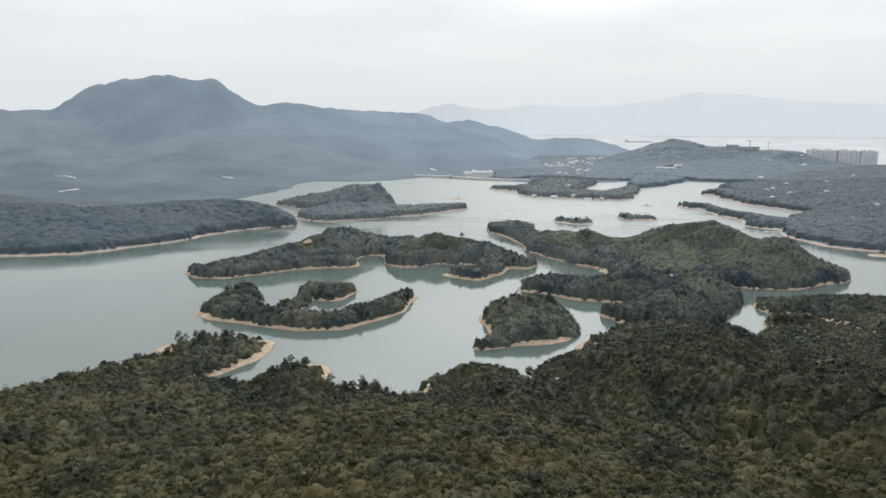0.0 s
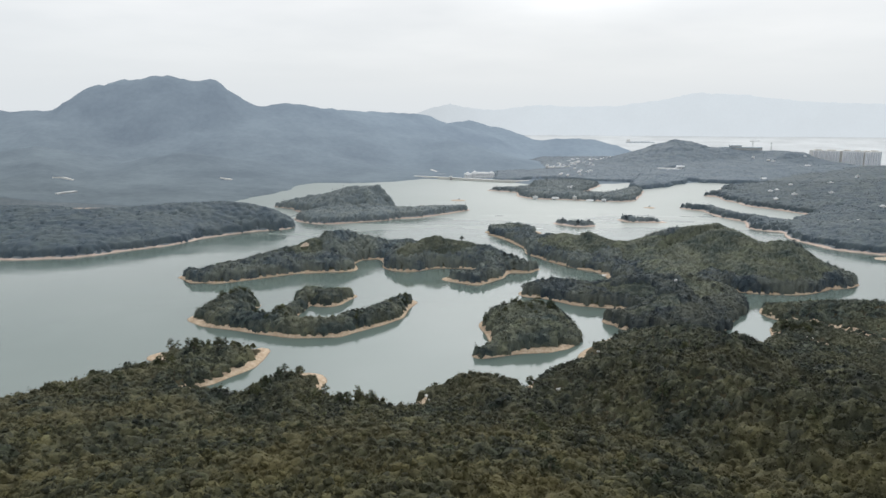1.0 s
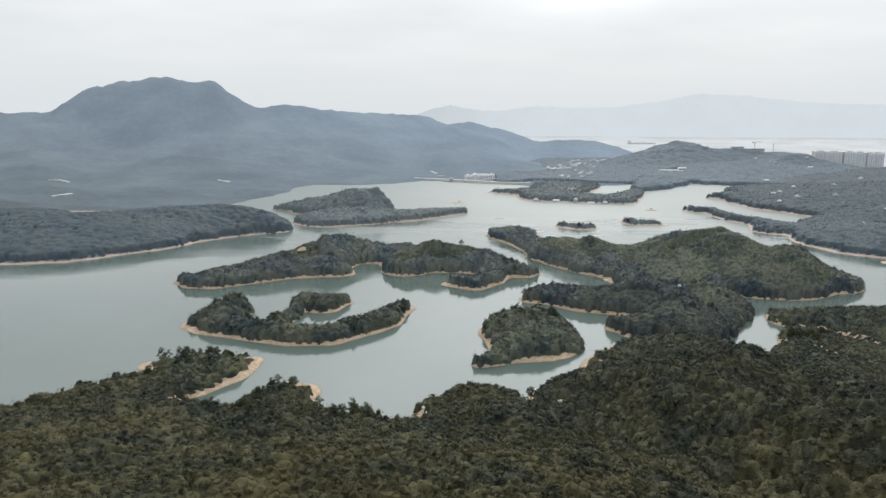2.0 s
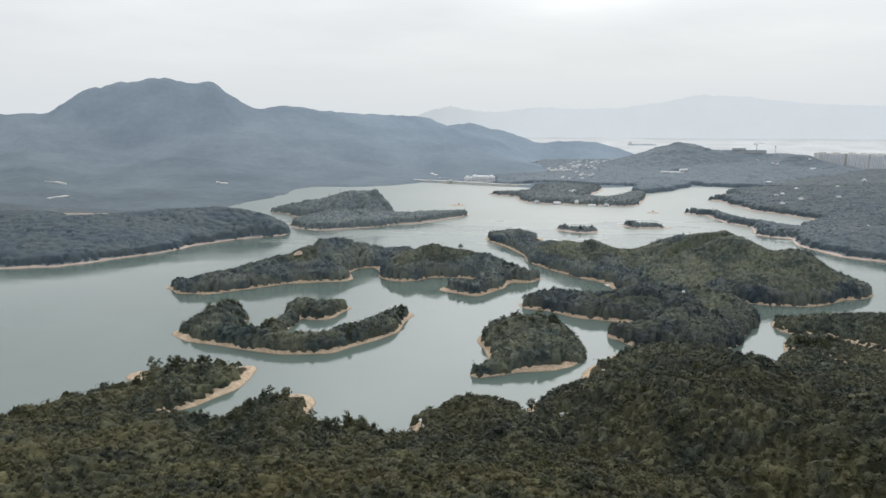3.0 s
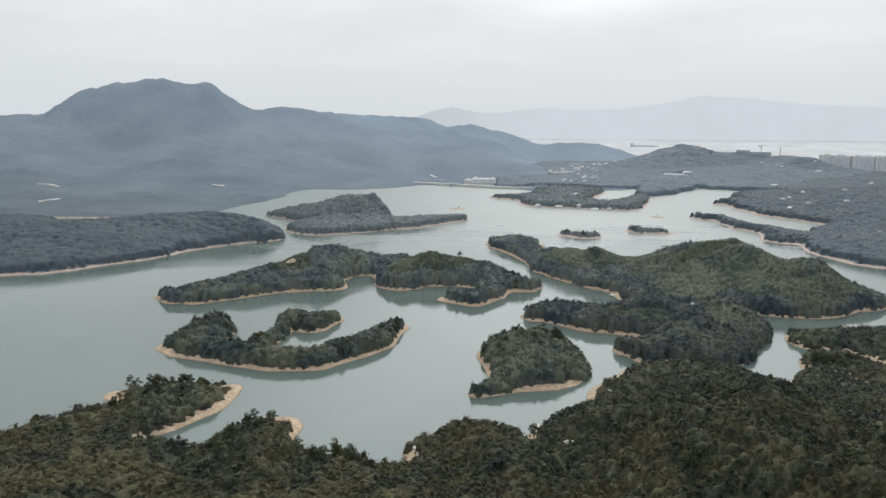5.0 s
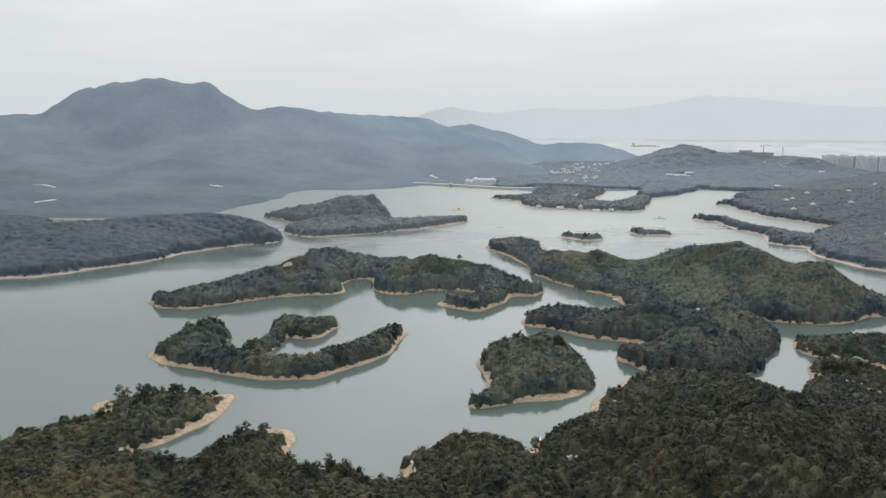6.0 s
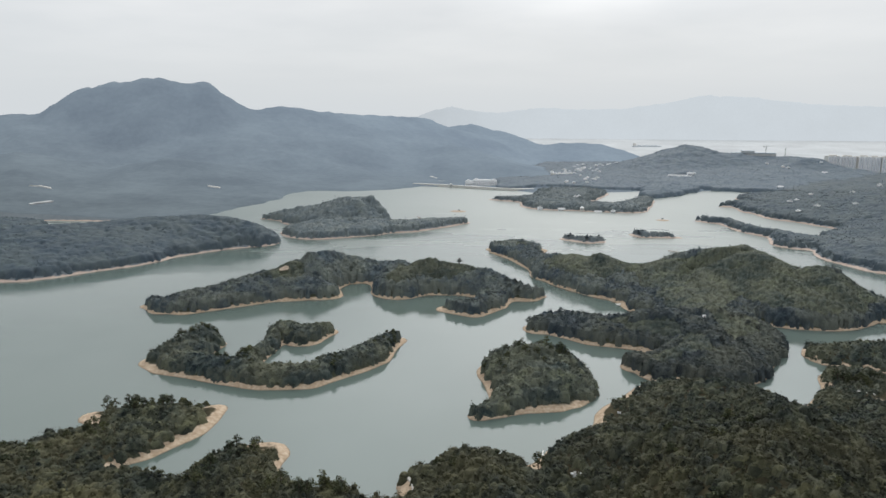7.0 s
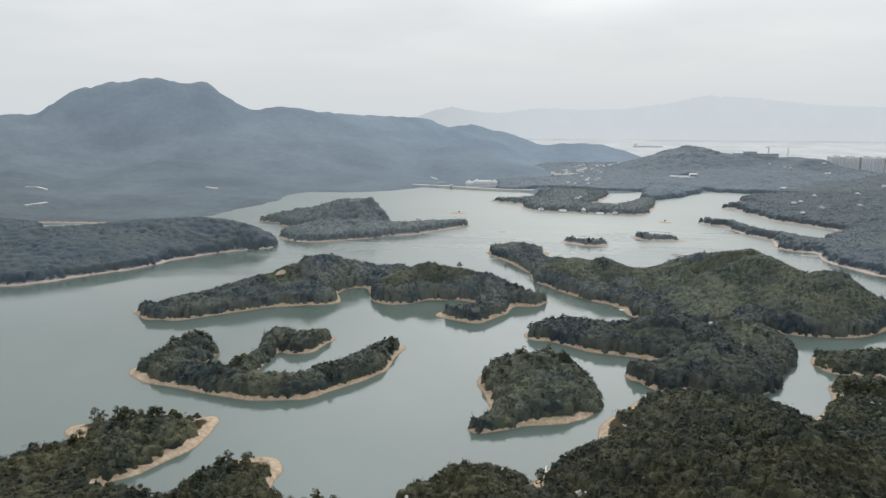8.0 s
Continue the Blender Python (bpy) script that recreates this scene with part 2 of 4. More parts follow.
def relief(chains, x, y, seed, power=0.8, beach=0.29, rough=1.0, soft=2.5, shelf=0.0):
    """Height of land round chains of (x, y, half width, height): steep wooded flanks over a sloping bare shore, shelf metres wide."""
    x0, y0 = x, y
    x = x + rough * 5.0 * fbm(x0, y0, 42, 3, seed)
    y = y + rough * 5.0 * fbm(x0, y0, 42, 3, seed + 7)
    wide = 1 + 0.8 * fbm(x0, y0, 60, 2, seed + 3)
    acc = np.zeros_like(x)
    for chain in chains:
        best = np.full_like(x, -90.0)
        for (ax, ay, ar, ah), (bx, by, br, bh) in zip(chain, chain[1:]):
            dx, dy = bx - ax, by - ay
            t = np.clip(((x - ax) * dx + (y - ay) * dy) / (dx * dx + dy * dy), 0, 1)
            d = np.hypot(x - ax - t * dx, y - ay - t * dy)
            r, h = ar + t * (br - ar), ah + t * (bh - ah)
            s = r - d
            b = np.minimum(shelf * wide, 0.3 * r)
            q = np.clip((s - b) / (r - b), 0, 1)
            best = np.maximum(best, np.where(s < 0, 0.35 * s, np.minimum(beach * s, 3.0) + h * q ** power))
        acc += np.exp(np.clip(best / soft, -60, 200))
    return np.maximum(soft * np.log(np.maximum(acc, 1e-25)), -9.0)


def sheet(name, xs, ys, height, mat, smooth=True, floor_z=-8.5):
    """A height field over the grid xs (rows by columns) and ys."""
    rows, cols = xs.shape
    verts = np.stack([xs, ys, height], -1).reshape(-1, 3)
    i = np.arange(rows * cols).reshape(rows, cols)
    faces = np.stack([i[:-1, :-1], i[:-1, 1:], i[1:, 1:], i[1:, :-1]], -1).reshape(-1, 4)
    low = height.reshape(-1)[faces].max(1) > floor_z
    faces = faces[low]
    used = np.unique(faces)
    back = np.zeros(rows * cols, int)
    back[used] = np.arange(len(used))
    return mesh_np(name, verts[used], back[faces], mat, smooth)


def part(name, bm, mat, parent, label=""):
    """Links a bmesh as one mesh object under a thing or a part."""
    me = bpy.data.meshes.new(name)
    bm.to_mesh(me)
    bm.free()
    me.materials.append(mat)
    ob = new(name, me)
    ob.parent = parent
    return tagged(ob, label)


def box(bm, x0, y0, z0, x1, y1, z1):
    v = [bm.verts.new(p) for p in ((x0, y0, z0), (x1, y0, z0), (x1, y1, z0), (x0, y1, z0), (x0, y0, z1), (x1, y0, z1), (x1, y1, z1), (x0, y1, z1))]
    for f in ((3, 2, 1, 0), (4, 5, 6, 7), (0, 1, 5, 4), (1, 2, 6, 5), (2, 3, 7, 6), (3, 0, 4, 7)):
        bm.faces.new([v[i] for i in f])
    return bm


def tube(bm, a, b, ra, rb, sides=6):
    """A tapered round bar from a to b."""
    a, b = Vector(a), Vector(b)
    q = (b - a).to_track_quat("Z", "Y")
    rings = []
    for c, r in ((a, ra), (b, rb)):
        rings.append([bm.verts.new(c + q @ Vector((r * math.cos(2 * math.pi * i / sides), r * math.sin(2 * math.pi * i / sides), 0))) for i in range(sides)])
    for i in range(sides):
        j = (i + 1) % sides
        bm.faces.new((rings[0][i], rings[0][j], rings[1][j], rings[1][i]))
    bm.faces.new(list(reversed(rings[0])))
    bm.faces.new(rings[1])
    return bm


# ---- the plan: chains of (x, y, half width, height) ----
FOREGROUND = [
    [(0, -300, 500, 118), (0, 40, 410, 118), (0, 105, 343, 116)],
    [(-300, 200, 230, 70), (-235, 335, 138, 28), (-268, 425, 60, 5), (-255, 481, 36, 3), (-223, 503, 28, 5), (-207, 528, 23, 3.5)],
    [(-267, 539, 8, 0.2), (-239, 536, 17, 4), (-207, 528, 23, 5), (-193, 541, 12, 0.3), (-187, 556, 8, 0.2)],
    [(-120, 400, 60, 16), (-142, 470, 24, 7), (-134, 494, 17, 0.6)],
    [(-105, 425, 24, 7), (-78, 446, 14, 3)],
    [(20, 400, 65, 22), (0, 466, 36, 9), (-28, 470, 16, 4)],
    [(230, 220, 220, 75), (160, 345, 115, 60), (130, 410, 85, 50), (112, 475, 79, 34)],
    [(130, 410, 85, 50), (175, 480, 90, 42), (165, 560, 60, 26), (150, 590, 42, 10)],
    [(165, 560, 60, 26), (120, 556, 40, 10)],
    [(420, 250, 300, 75), (340, 480, 120, 25), (310, 590, 50, 8), (296, 640, 30, 6)],
    [(240, 430, 130, 32), (262, 555, 46, 10), (274, 604, 27, 6)],
    [(296, 719, 10, 2), (303, 703, 23, 6), (344, 702, 36, 10), (384, 683, 55, 16), (480, 600, 120, 30)],
]
LEFT_SHORE = [[(-338, 1176, 8, 3), (-372, 1172, 42, 24), (-420, 1180, 72, 34), (-470, 1165, 92, 36), (-530, 1138, 124, 36), (-585, 1082, 146, 36), (-645, 1032, 154, 38), (-824, 1012, 162, 45)], [(-1000, 1150, 220, 25), (-880, 1220, 120, 12)]]
RIGHT_SHORE = [
    [(417, 1473, 17, 3), (452, 1440, 15, 4), (462, 1366, 19, 4), (498, 1305, 24, 4), (512, 1240, 52, 5), (612, 1205, 90, 10), (617, 1126, 130, 25), (800, 1100, 160, 30)],
    [(532, 1692, 14, 3), (570, 1699, 28, 8), (592, 1620, 52, 12), (646, 1557, 97, 16), (738, 1475, 124, 24), (900, 1400, 200, 34), (1100, 1500, 240, 36)],
    [(608, 1290, 55, 6), (705, 1345, 84, 14), (790, 1400, 120, 20)],
    [(780, 1760, 190, 14), (1000, 1750, 250, 26), (1250, 1800, 300, 34)],
]
TOWN_FLAT = [[(-210, 2090, 50, 2), (-60, 2110, 85, 3), (80, 2080, 120, 3), (194, 1990, 90, 4)], [(194, 1921, 60, 6), (250, 2150, 220, 6), (420, 2600, 300, 6), (500, 3000, 250, 2)]]
RANGE = [
    [(-2098, 2500, 700, 206), (-1720, 2450, 650, 186), (-1560, 2480, 600, 190), (-1199, 2650, 650, 190), (-945, 2650, 650, 200), (-803, 2750, 650, 222), (-602, 2850, 650, 198), (-417, 3000, 650, 187), (-283, 3100, 560, 177), (-180, 3180, 420, 142), (-90, 3250, 380, 143), (0, 3260, 380, 118), (90, 3250, 360, 102), (170, 3220, 330, 84), (241, 3200, 300, 71), (310, 3190, 260, 72), (380, 3170, 250, 82), (459, 3150, 240, 76), (538, 3100, 180, 26)],
    [(-1460, 2550, 420, 286), (-1360, 2570, 430, 300), (-1199, 2600, 450, 328), (-1110, 2610, 420, 308), (-1033, 2620, 400, 306), (-940, 2650, 420, 240)],
]
SPURS = [
    [(-910, 2050, 460, 60), (-876, 1750, 380, 28), (-858, 1580, 320, 14)],
    [(-1330, 1980, 500, 70), (-1087, 1600, 400, 28), (-1150, 1350, 300, 20)],
    [(-132, 2600, 380, 72), (124, 2350, 250, 12)],
    [(-560, 2350, 400, 50), (-420, 2150, 260, 16)],
]
HILL = [
    [(480, 2700, 150, 8), (585, 2630, 220, 36), (684, 2600, 300, 79), (787, 2560, 290, 52), (923, 2560, 290, 48), (1042, 2520, 270, 48), (1120, 2500, 200, 28), (1180, 2450, 200, 8)],
    [(402, 1852, 26, 8), (432, 1895, 46, 13), (490, 2010, 66, 12), (560, 2150, 110, 10)],
    [(640, 2250, 240, 8), (800, 2350, 380, 22), (1000, 2300, 330, 18)],
]
RIGHT_HILL = [[(1004, 2150, 280, 10), (1131, 2100, 380, 18), (1332, 2100, 440, 32), (1800, 2200, 500, 55)]]
ISLANDS = {
    "horseshoe": [
        [(-275, 645, 12, 3), (-258, 662, 22, 8), (-249, 688, 18, 10)],
        [(-252, 638, 20, 5), (-206, 624, 20, 6), (-169, 612, 19, 6), (-138, 616, 20, 6), (-108, 650, 19, 6), (-98, 668, 20, 6), (-90, 692, 15, 5), (-80, 716, 11, 3)],
        [(-197, 643, 12, 4), (-189, 681, 8, 4), (-190, 728, 15, 5), (-166, 712, 20, 7), (-149, 735, 11, 3)],
    ],
    "long": [
        [(-360, 808, 10, 1), (-336, 797, 20, 7), (-317, 806, 28, 12), (-275, 845, 36, 17), (-239, 880, 40, 21), (-212, 908, 40, 29), (-190, 945, 34, 26), (-150, 962, 32, 15), (-106, 952, 32, 16)],
        [(-212, 876, 36, 16), (-188, 870, 24, 10), (-178, 866, 16, 5)],
        [(-106, 952, 32, 16), (-100, 890, 34, 25), (-81, 914, 37, 30), (-27, 916, 34, 25), (6, 900, 30, 19), (32, 884, 20, 10), (48, 876, 16, 6), (61, 884, 10, 4)],
        [(-40, 822, 12, 1), (-10, 808, 14, 4), (6, 840, 20, 7), (11, 870, 20, 10)],
    ],
    "big": [
        [(13, 1151, 15, 4), (45, 1136, 42, 11), (58, 1092, 27, 7), (81, 1034, 28, 8), (104, 990, 46, 27), (130, 966, 56, 32), (160, 935, 62, 25), (195, 925, 76, 25), (253, 932, 88, 35), (300, 920, 90, 50), (331, 865, 87, 41), (375, 870, 58, 34), (402, 847, 38, 18), (423, 841, 20, 8)],
        [(53, 762, 15, 4), (81, 767, 29, 11), (114, 748, 35, 14), (153, 744, 42, 20), (212, 744, 64, 30), (213, 715, 44, 20), (225, 701, 27, 10)],
        [(128, 665, 13, 4), (151, 657, 27, 9), (192, 675, 44, 16), (205, 730, 45, 20), (253, 928, 60, 30)],
        [(184, 848, 34, 12), (250, 850, 50, 22)],
        [(50, 1138, 16, 2), (82, 1156, 9, 0.2)],
    ],
    "bush": [[(-2, 560, 8, 1), (11, 569, 11, 3), (32, 595, 24, 10), (44, 608, 32, 13), (62, 616, 24, 12)], [(44, 610, 34, 15), (34, 642, 37, 18), (52, 650, 34, 15)]],
    "far": [[(-432, 1416, 10, 2), (-385, 1412, 26, 13), (-335, 1395, 58, 24), (-280, 1385, 75, 38), (-240, 1388, 60, 44), (-218, 1392, 36, 40)], [(-285, 1278, 72, 12), (-225, 1302, 62, 16), (-195, 1318, 52, 12), (-150, 1328, 42, 7), (-95, 1368, 30, 6), (-46, 1404, 13, 3)]],
    "islet_a": [[(132, 1252, 13, 1), (166, 1230, 15, 2), (184, 1234, 12, 2)]],
    "islet_b": [[(254, 1304, 11, 2), (266, 1289, 16, 3), (304, 1287, 13, 1), (322, 1282, 7, 0)]],
    "mid": [[(12, 1759, 11, 1), (107, 1738, 38, 6), (140, 1660, 64, 5.5), (290, 1614, 52, 5.5), (342, 1702, 32, 5), (372, 1780, 24, 4)], [(140, 1660, 64, 5.5), (216, 1919, 95, 4)]],
}
ISLAND_LABELS = {
    "horseshoe": "horseshoe-shaped wooded island with an ochre soil shore",
    "long": "long wooded island with two bays and bare ochre shore",
    "big": "broad hilly wooded headland with winding ochre shore",
    "bush": "small round wooded island with a bare ochre rim",
    "far": "low wooded island with a thin tapering tip",
    "islet_a": "tiny islet with a few trees on bare soil",
    "islet_b": "tiny flat islet topped by low bushes",
    "mid": "wooded promontory with houses near the far shore",
}


def near_height(x, y):
    return relief(FOREGROUND, x, y, 3, power=1.0, beach=0.45, rough=0.6, soft=3.0) + 3.5 * fbm(x, y, 90, 3, 8) * np.clip((x * 0 + 480 - y) / 200, 0, 1)


def shore_height(x, y):
    return relief(LEFT_SHORE + RIGHT_SHORE, x, y, 11, power=0.75, rough=1.4, soft=3.0, shelf=6.5)


FAR_GROUPS = (RANGE, SPURS, HILL, RIGHT_HILL, TOWN_FLAT)


def far_part(group, x, y):
    """One landform of the far shore, cut by gullies."""
    wob = np.abs(fbm(x, y, 420, 5, 21))
    z = relief(group, x, y, 17, power=1.15, rough=3.0, soft=6.0)
    fold = np.clip(z, 0, 60) / 60 * (22 - 60 * wob) * 0.6 * np.clip((260 - z) / 200, 0.15, 1)
    front = np.clip((np.interp(x, [-900, 0], [2420, 3050]) - y) / 220, 0, 1)
    ravine = np.abs(fbm(x + 0.25 * y, y * 0.45, 260, 4, 27))
    fold = fold + front * np.clip(z, 0, 90) / 90 * (9 - 42 * ravine)
    return z + fold + np.clip(z, 0, 12) / 12 * 3.0 * fbm(x, y, 70, 3, 23)


def far_height(x, y):
    return np.max([far_part(g, x, y) for g in FAR_GROUPS], axis=0)


def island_height(key, x, y):
    z = relief(ISLANDS[key], x, y, 31 + len(key), power=0.72, rough=0.5, shelf=3.6)
    gully = np.clip(1 - 4.0 * np.abs(fbm(x, y, 95, 2, 63)), 0, 1)
    return z + np.clip(z - 5, 0, 30) * (0.32 * fbm(x, y, 75, 2, 61) - 0.28 * gully + 0.06)


# ---- ground, water, islands ----
y_rows = np.concatenate([np.linspace(-900, 100, 40)[:-1], np.linspace(100, 720, 150)[:-1], np.geomspace(720, 4700, 190)])
u_cols = np.linspace(-1.25, 1.25, 250)
GX = (170 + 0.72 * np.abs(y_rows[:, None])) * u_cols[None, :]
GY = np.broadcast_to(y_rows[:, None], GX.shape).copy()
bed = np.interp(GY, [2450, 2600, 3000, 3300], [-7, -28, -32, -60])
near_z = np.maximum(-7, near_height(GX, GY))
mid_z = np.where(GY > 850, shore_height(GX, GY), -9)
far_z = [np.where(GY > 1350, far_part(g, GX, GY), -9) for g in FAR_GROUPS]
top = np.max(far_z, axis=0)
gz = np.maximum.reduce([near_z, mid_z, top])
gz = np.where((GY > 2450) & (gz < 0.5), bed, gz)
idx = np.arange(GX.size).reshape(GX.shape)
quads = np.stack([idx[:-1, :-1], idx[:-1, 1:], idx[1:, 1:], idx[1:, :-1]], -1).reshape(-1, 4)
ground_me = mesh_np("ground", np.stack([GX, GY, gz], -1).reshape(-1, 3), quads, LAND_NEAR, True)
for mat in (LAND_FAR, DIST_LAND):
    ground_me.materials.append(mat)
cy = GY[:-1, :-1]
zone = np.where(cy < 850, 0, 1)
# Far land takes the material whose glow imitates haze.
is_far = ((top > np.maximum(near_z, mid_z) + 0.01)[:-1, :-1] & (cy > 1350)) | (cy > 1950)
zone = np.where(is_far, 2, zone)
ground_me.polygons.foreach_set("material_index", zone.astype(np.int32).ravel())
ground = tagged(new("ground", ground_me), "wooded hills and lake bed around the reservoir", "ground", kind="structure")


def plane_sheet(name, x0, x1, y0, y1, z0, z1, mat, nx=24, ny=24):
    xs, ys = np.meshgrid(np.linspace(x0, x1, nx), np.linspace(y0, y1, ny))
    zs = z0 + (ys - y0) / (y1 - y0) * (z1 - z0)
    idx = np.arange(nx * ny).reshape(ny, nx)
    f = np.stack([idx[:-1, :-1], idx[:-1, 1:], idx[1:, 1:], idx[1:, :-1]], -1).reshape(-1, 4)
    return new(name, mesh_np(name, np.stack([xs, ys, zs], -1).reshape(-1, 3), f, mat))


tagged(plane_sheet("water", -2200, 2200, -900, 2450, 0, 0, WATER), "calm grey-green reservoir water with faint ripples", "lake water", kind="structure")
tagged(plane_sheet("sea_backdrop", -4500, 4500, 3050, 4760, -45, 52, SEA), "pale sea beyond the hills, glowing for haze", "sea", kind="structure")

for key in ISLANDS:
    pts = np.array([n for c in ISLANDS[key] for n in c], float)
    pad = pts[:, 2].max() + 25
    step = 3.0 if pts[:, 1].mean() < 1100 else 5.0
    xs, ys = np.meshgrid(np.arange(pts[:, 0].min() - pad, pts[:, 0].max() + pad, step), np.arange(pts[:, 1].min() - pad, pts[:, 1].max() + pad, step))
    zs = island_height(key, xs, ys)
    isl = new("island", sheet("island", xs, ys, zs, LAND_ISLE if pts[:, 1].mean() < 1100 else LAND_FAR))
    tagged(isl, ISLAND_LABELS[key], "island", kind="structure")

# far islands across the sea
FAR_RIDGES = [[(-560, 4690, 60, 80), (-429, 4690, 80, 150), (-262, 4690, 110, 192), (-120, 4690, 110, 165), (15, 4690, 110, 150), (343, 4690, 120, 186), (560, 4690, 120, 172), (849, 4690, 120, 180), (1100, 4690, 130, 215), (1340, 4690, 130, 268), (1621, 4690, 130, 258), (2000, 4690, 130, 215), (2483, 4690, 130, 200), (3300, 4690, 130, 180)]]
xs, ys = np.meshgrid(np.linspace(-900, 3500, 260), np.linspace(4500, 4790, 26))
zs = 48 + relief(FAR_RIDGES, xs, ys, 41, power=0.9, rough=1.5, soft=6.0)
tagged(new("backdrop", sheet("backdrop", xs, ys, zs, DIST_ISLE, True, -99)), "mountainous islands across the sea, glowing pale blue for haze", "distant mountains", kind="structure")


# ---- forest ----
def scatter(rng, x0, x1, y0, y1, gap):
    nx, ny = int((x1 - x0) / gap), int((y1 - y0) / gap)
    gx, gy = np.meshgrid(np.arange(nx), np.arange(ny))
    x = x0 + (gx + 0.5 * (gy % 2) + rng.uniform(-0.4, 0.4, gx.shape)) * gap
    y = y0 + (gy + rng.uniform(-0.4, 0.4, gx.shape)) * gap
    return x.ravel(), y.ravel()


def in_view(x, y, margin=40):
    return np.abs(x + 0.065 * y) < 0.70 * np.maximum(y, 60) + margin


def canopy(name, rng, height, x, y, r, tall, step, card, cards, mat, label, droop=1.0):
    """One closed wood: rounded crowns of radius r and height tall over the ground, with leaf clumps all over them."""
    x0, y0 = x.min() - 8, y.min() - 8
    nx, ny = int((x.max() + 8 - x0) / step) + 1, int((y.max() + 8 - y0) / step) + 1
    xs, ys = np.meshgrid(x0 + np.arange(nx) * step, y0 + np.arange(ny) * step)
    xs = xs + rng.uniform(-0.3, 0.3, xs.shape) * step
    ys = ys + rng.uniform(-0.3, 0.3, ys.shape) * step
    ground_z = height(xs, ys)
    top = ground_z - 1.0
    base = height(x, y)
    reach = int(np.ceil((r.max() + 1.2) / step)) + 1
    wx, wy = xs + 0.36 * r.mean() * fbm(xs, ys, 1.5 * r.mean(), 2, 71), ys + 0.36 * r.mean() * fbm(xs, ys, 1.5 * r.mean(), 2, 72)
    ci, cj = np.round((y - y0) / step).astype(int), np.round((x - x0) / step).astype(int)
    for di in range(-reach, reach + 1):
        for dj in range(-reach, reach + 1):
            i, j = ci + di, cj + dj
            ok = (i >= 0) & (j >= 0) & (i < ny) & (j < nx)
            i, j, k = i[ok], j[ok], np.nonzero(ok)[0]
            q = 1 - ((wx[i, j] - x[k]) ** 2 + (wy[i, j] - y[k]) ** 2) / r[k] ** 2
            hit = q > 0
            lift = base[k] + tall[k] - r[k] * droop * (1 - np.sqrt(np.clip(q, 0, 1)))
            np.maximum.at(top, (i[hit], j[hit]), lift[hit])
    wooded = top > ground_z + 0.6
    top = np.where(wooded, top + min(0.75 * step, 1.0) * fbm(xs, ys, step * 2.0, 2, 51), ground_z - 1.0)
    idx = np.arange(nx * ny).reshape(ny, nx)
    quads = np.stack([idx[:-1, :-1], idx[:-1, 1:], idx[1:, 1:], idx[1:, :-1]], -1).reshape(-1, 4)
    quads = quads[wooded.reshape(-1)[quads].any(1)]
    pts = np.stack([xs, ys, top], -1).reshape(-1, 3)
    used = np.unique(quads)
    back = np.zeros(nx * ny, int)
    back[used] = np.arange(len(used))
    verts, quads = pts[used], back[quads]
    # leaf clumps spread over the surface by its area
    a, b, c = verts[quads[:, 0]], verts[quads[:, 1]], verts[quads[:, 3]]
    e1, e2 = b - a, c - a
    nor = np.cross(e1, e2)
    area = np.linalg.norm(nor, axis=1)
    nor /= np.maximum(area, 1e-6)[:, None]
    seen = np.minimum(area, 4 * step * step)
    pick = rng.choice(len(quads), int(seen.sum() * cards), p=seen / seen.sum())
    n = len(pick)
    at = a[pick] + e1[pick] * rng.uniform(0, 1, (n, 1)) + e2[pick] * rng.uniform(0, 1, (n, 1)) + nor[pick] * rng.uniform(-0.1, 0.95, (n, 1)) * card
    face = nor[pick] * 0.8 + rng.normal(size=(n, 3)) * 0.5 + np.array([0, 0, 0.25])
    face /= np.linalg.norm(face, axis=1)[:, None]
    u = np.cross(face, rng.normal(size=(n, 3)))
    u /= np.linalg.norm(u, axis=1)[:, None]
    v = np.cross(face, u)
    size = card * rng.uniform(0.55, 1.25, (n, 1))
    corner = []
    for su, sv in ((-1, -1), (1, -1), (1, 1), (-1, 1)):
        corner.append(at + size * (u * su * rng.uniform(0.5, 1.1, (n, 1)) + v * sv * rng.uniform(0.5, 1.1, (n, 1))) - face * size * (0.3 if su == sv else 0.0))
    leaves = np.stack(corner, 1).reshape(-1, 3)
    lf = (len(verts) + np.arange(4 * n)).reshape(-1, 4)
    me = mesh_np(name, np.concatenate([verts, leaves]), np.concatenate([quads, lf]), mat)
    me.polygons.foreach_set("use_smooth", np.arange(len(me.polygons)) < len(quads))
    return tagged(new(name, me), label, "forest", kind="stuff")


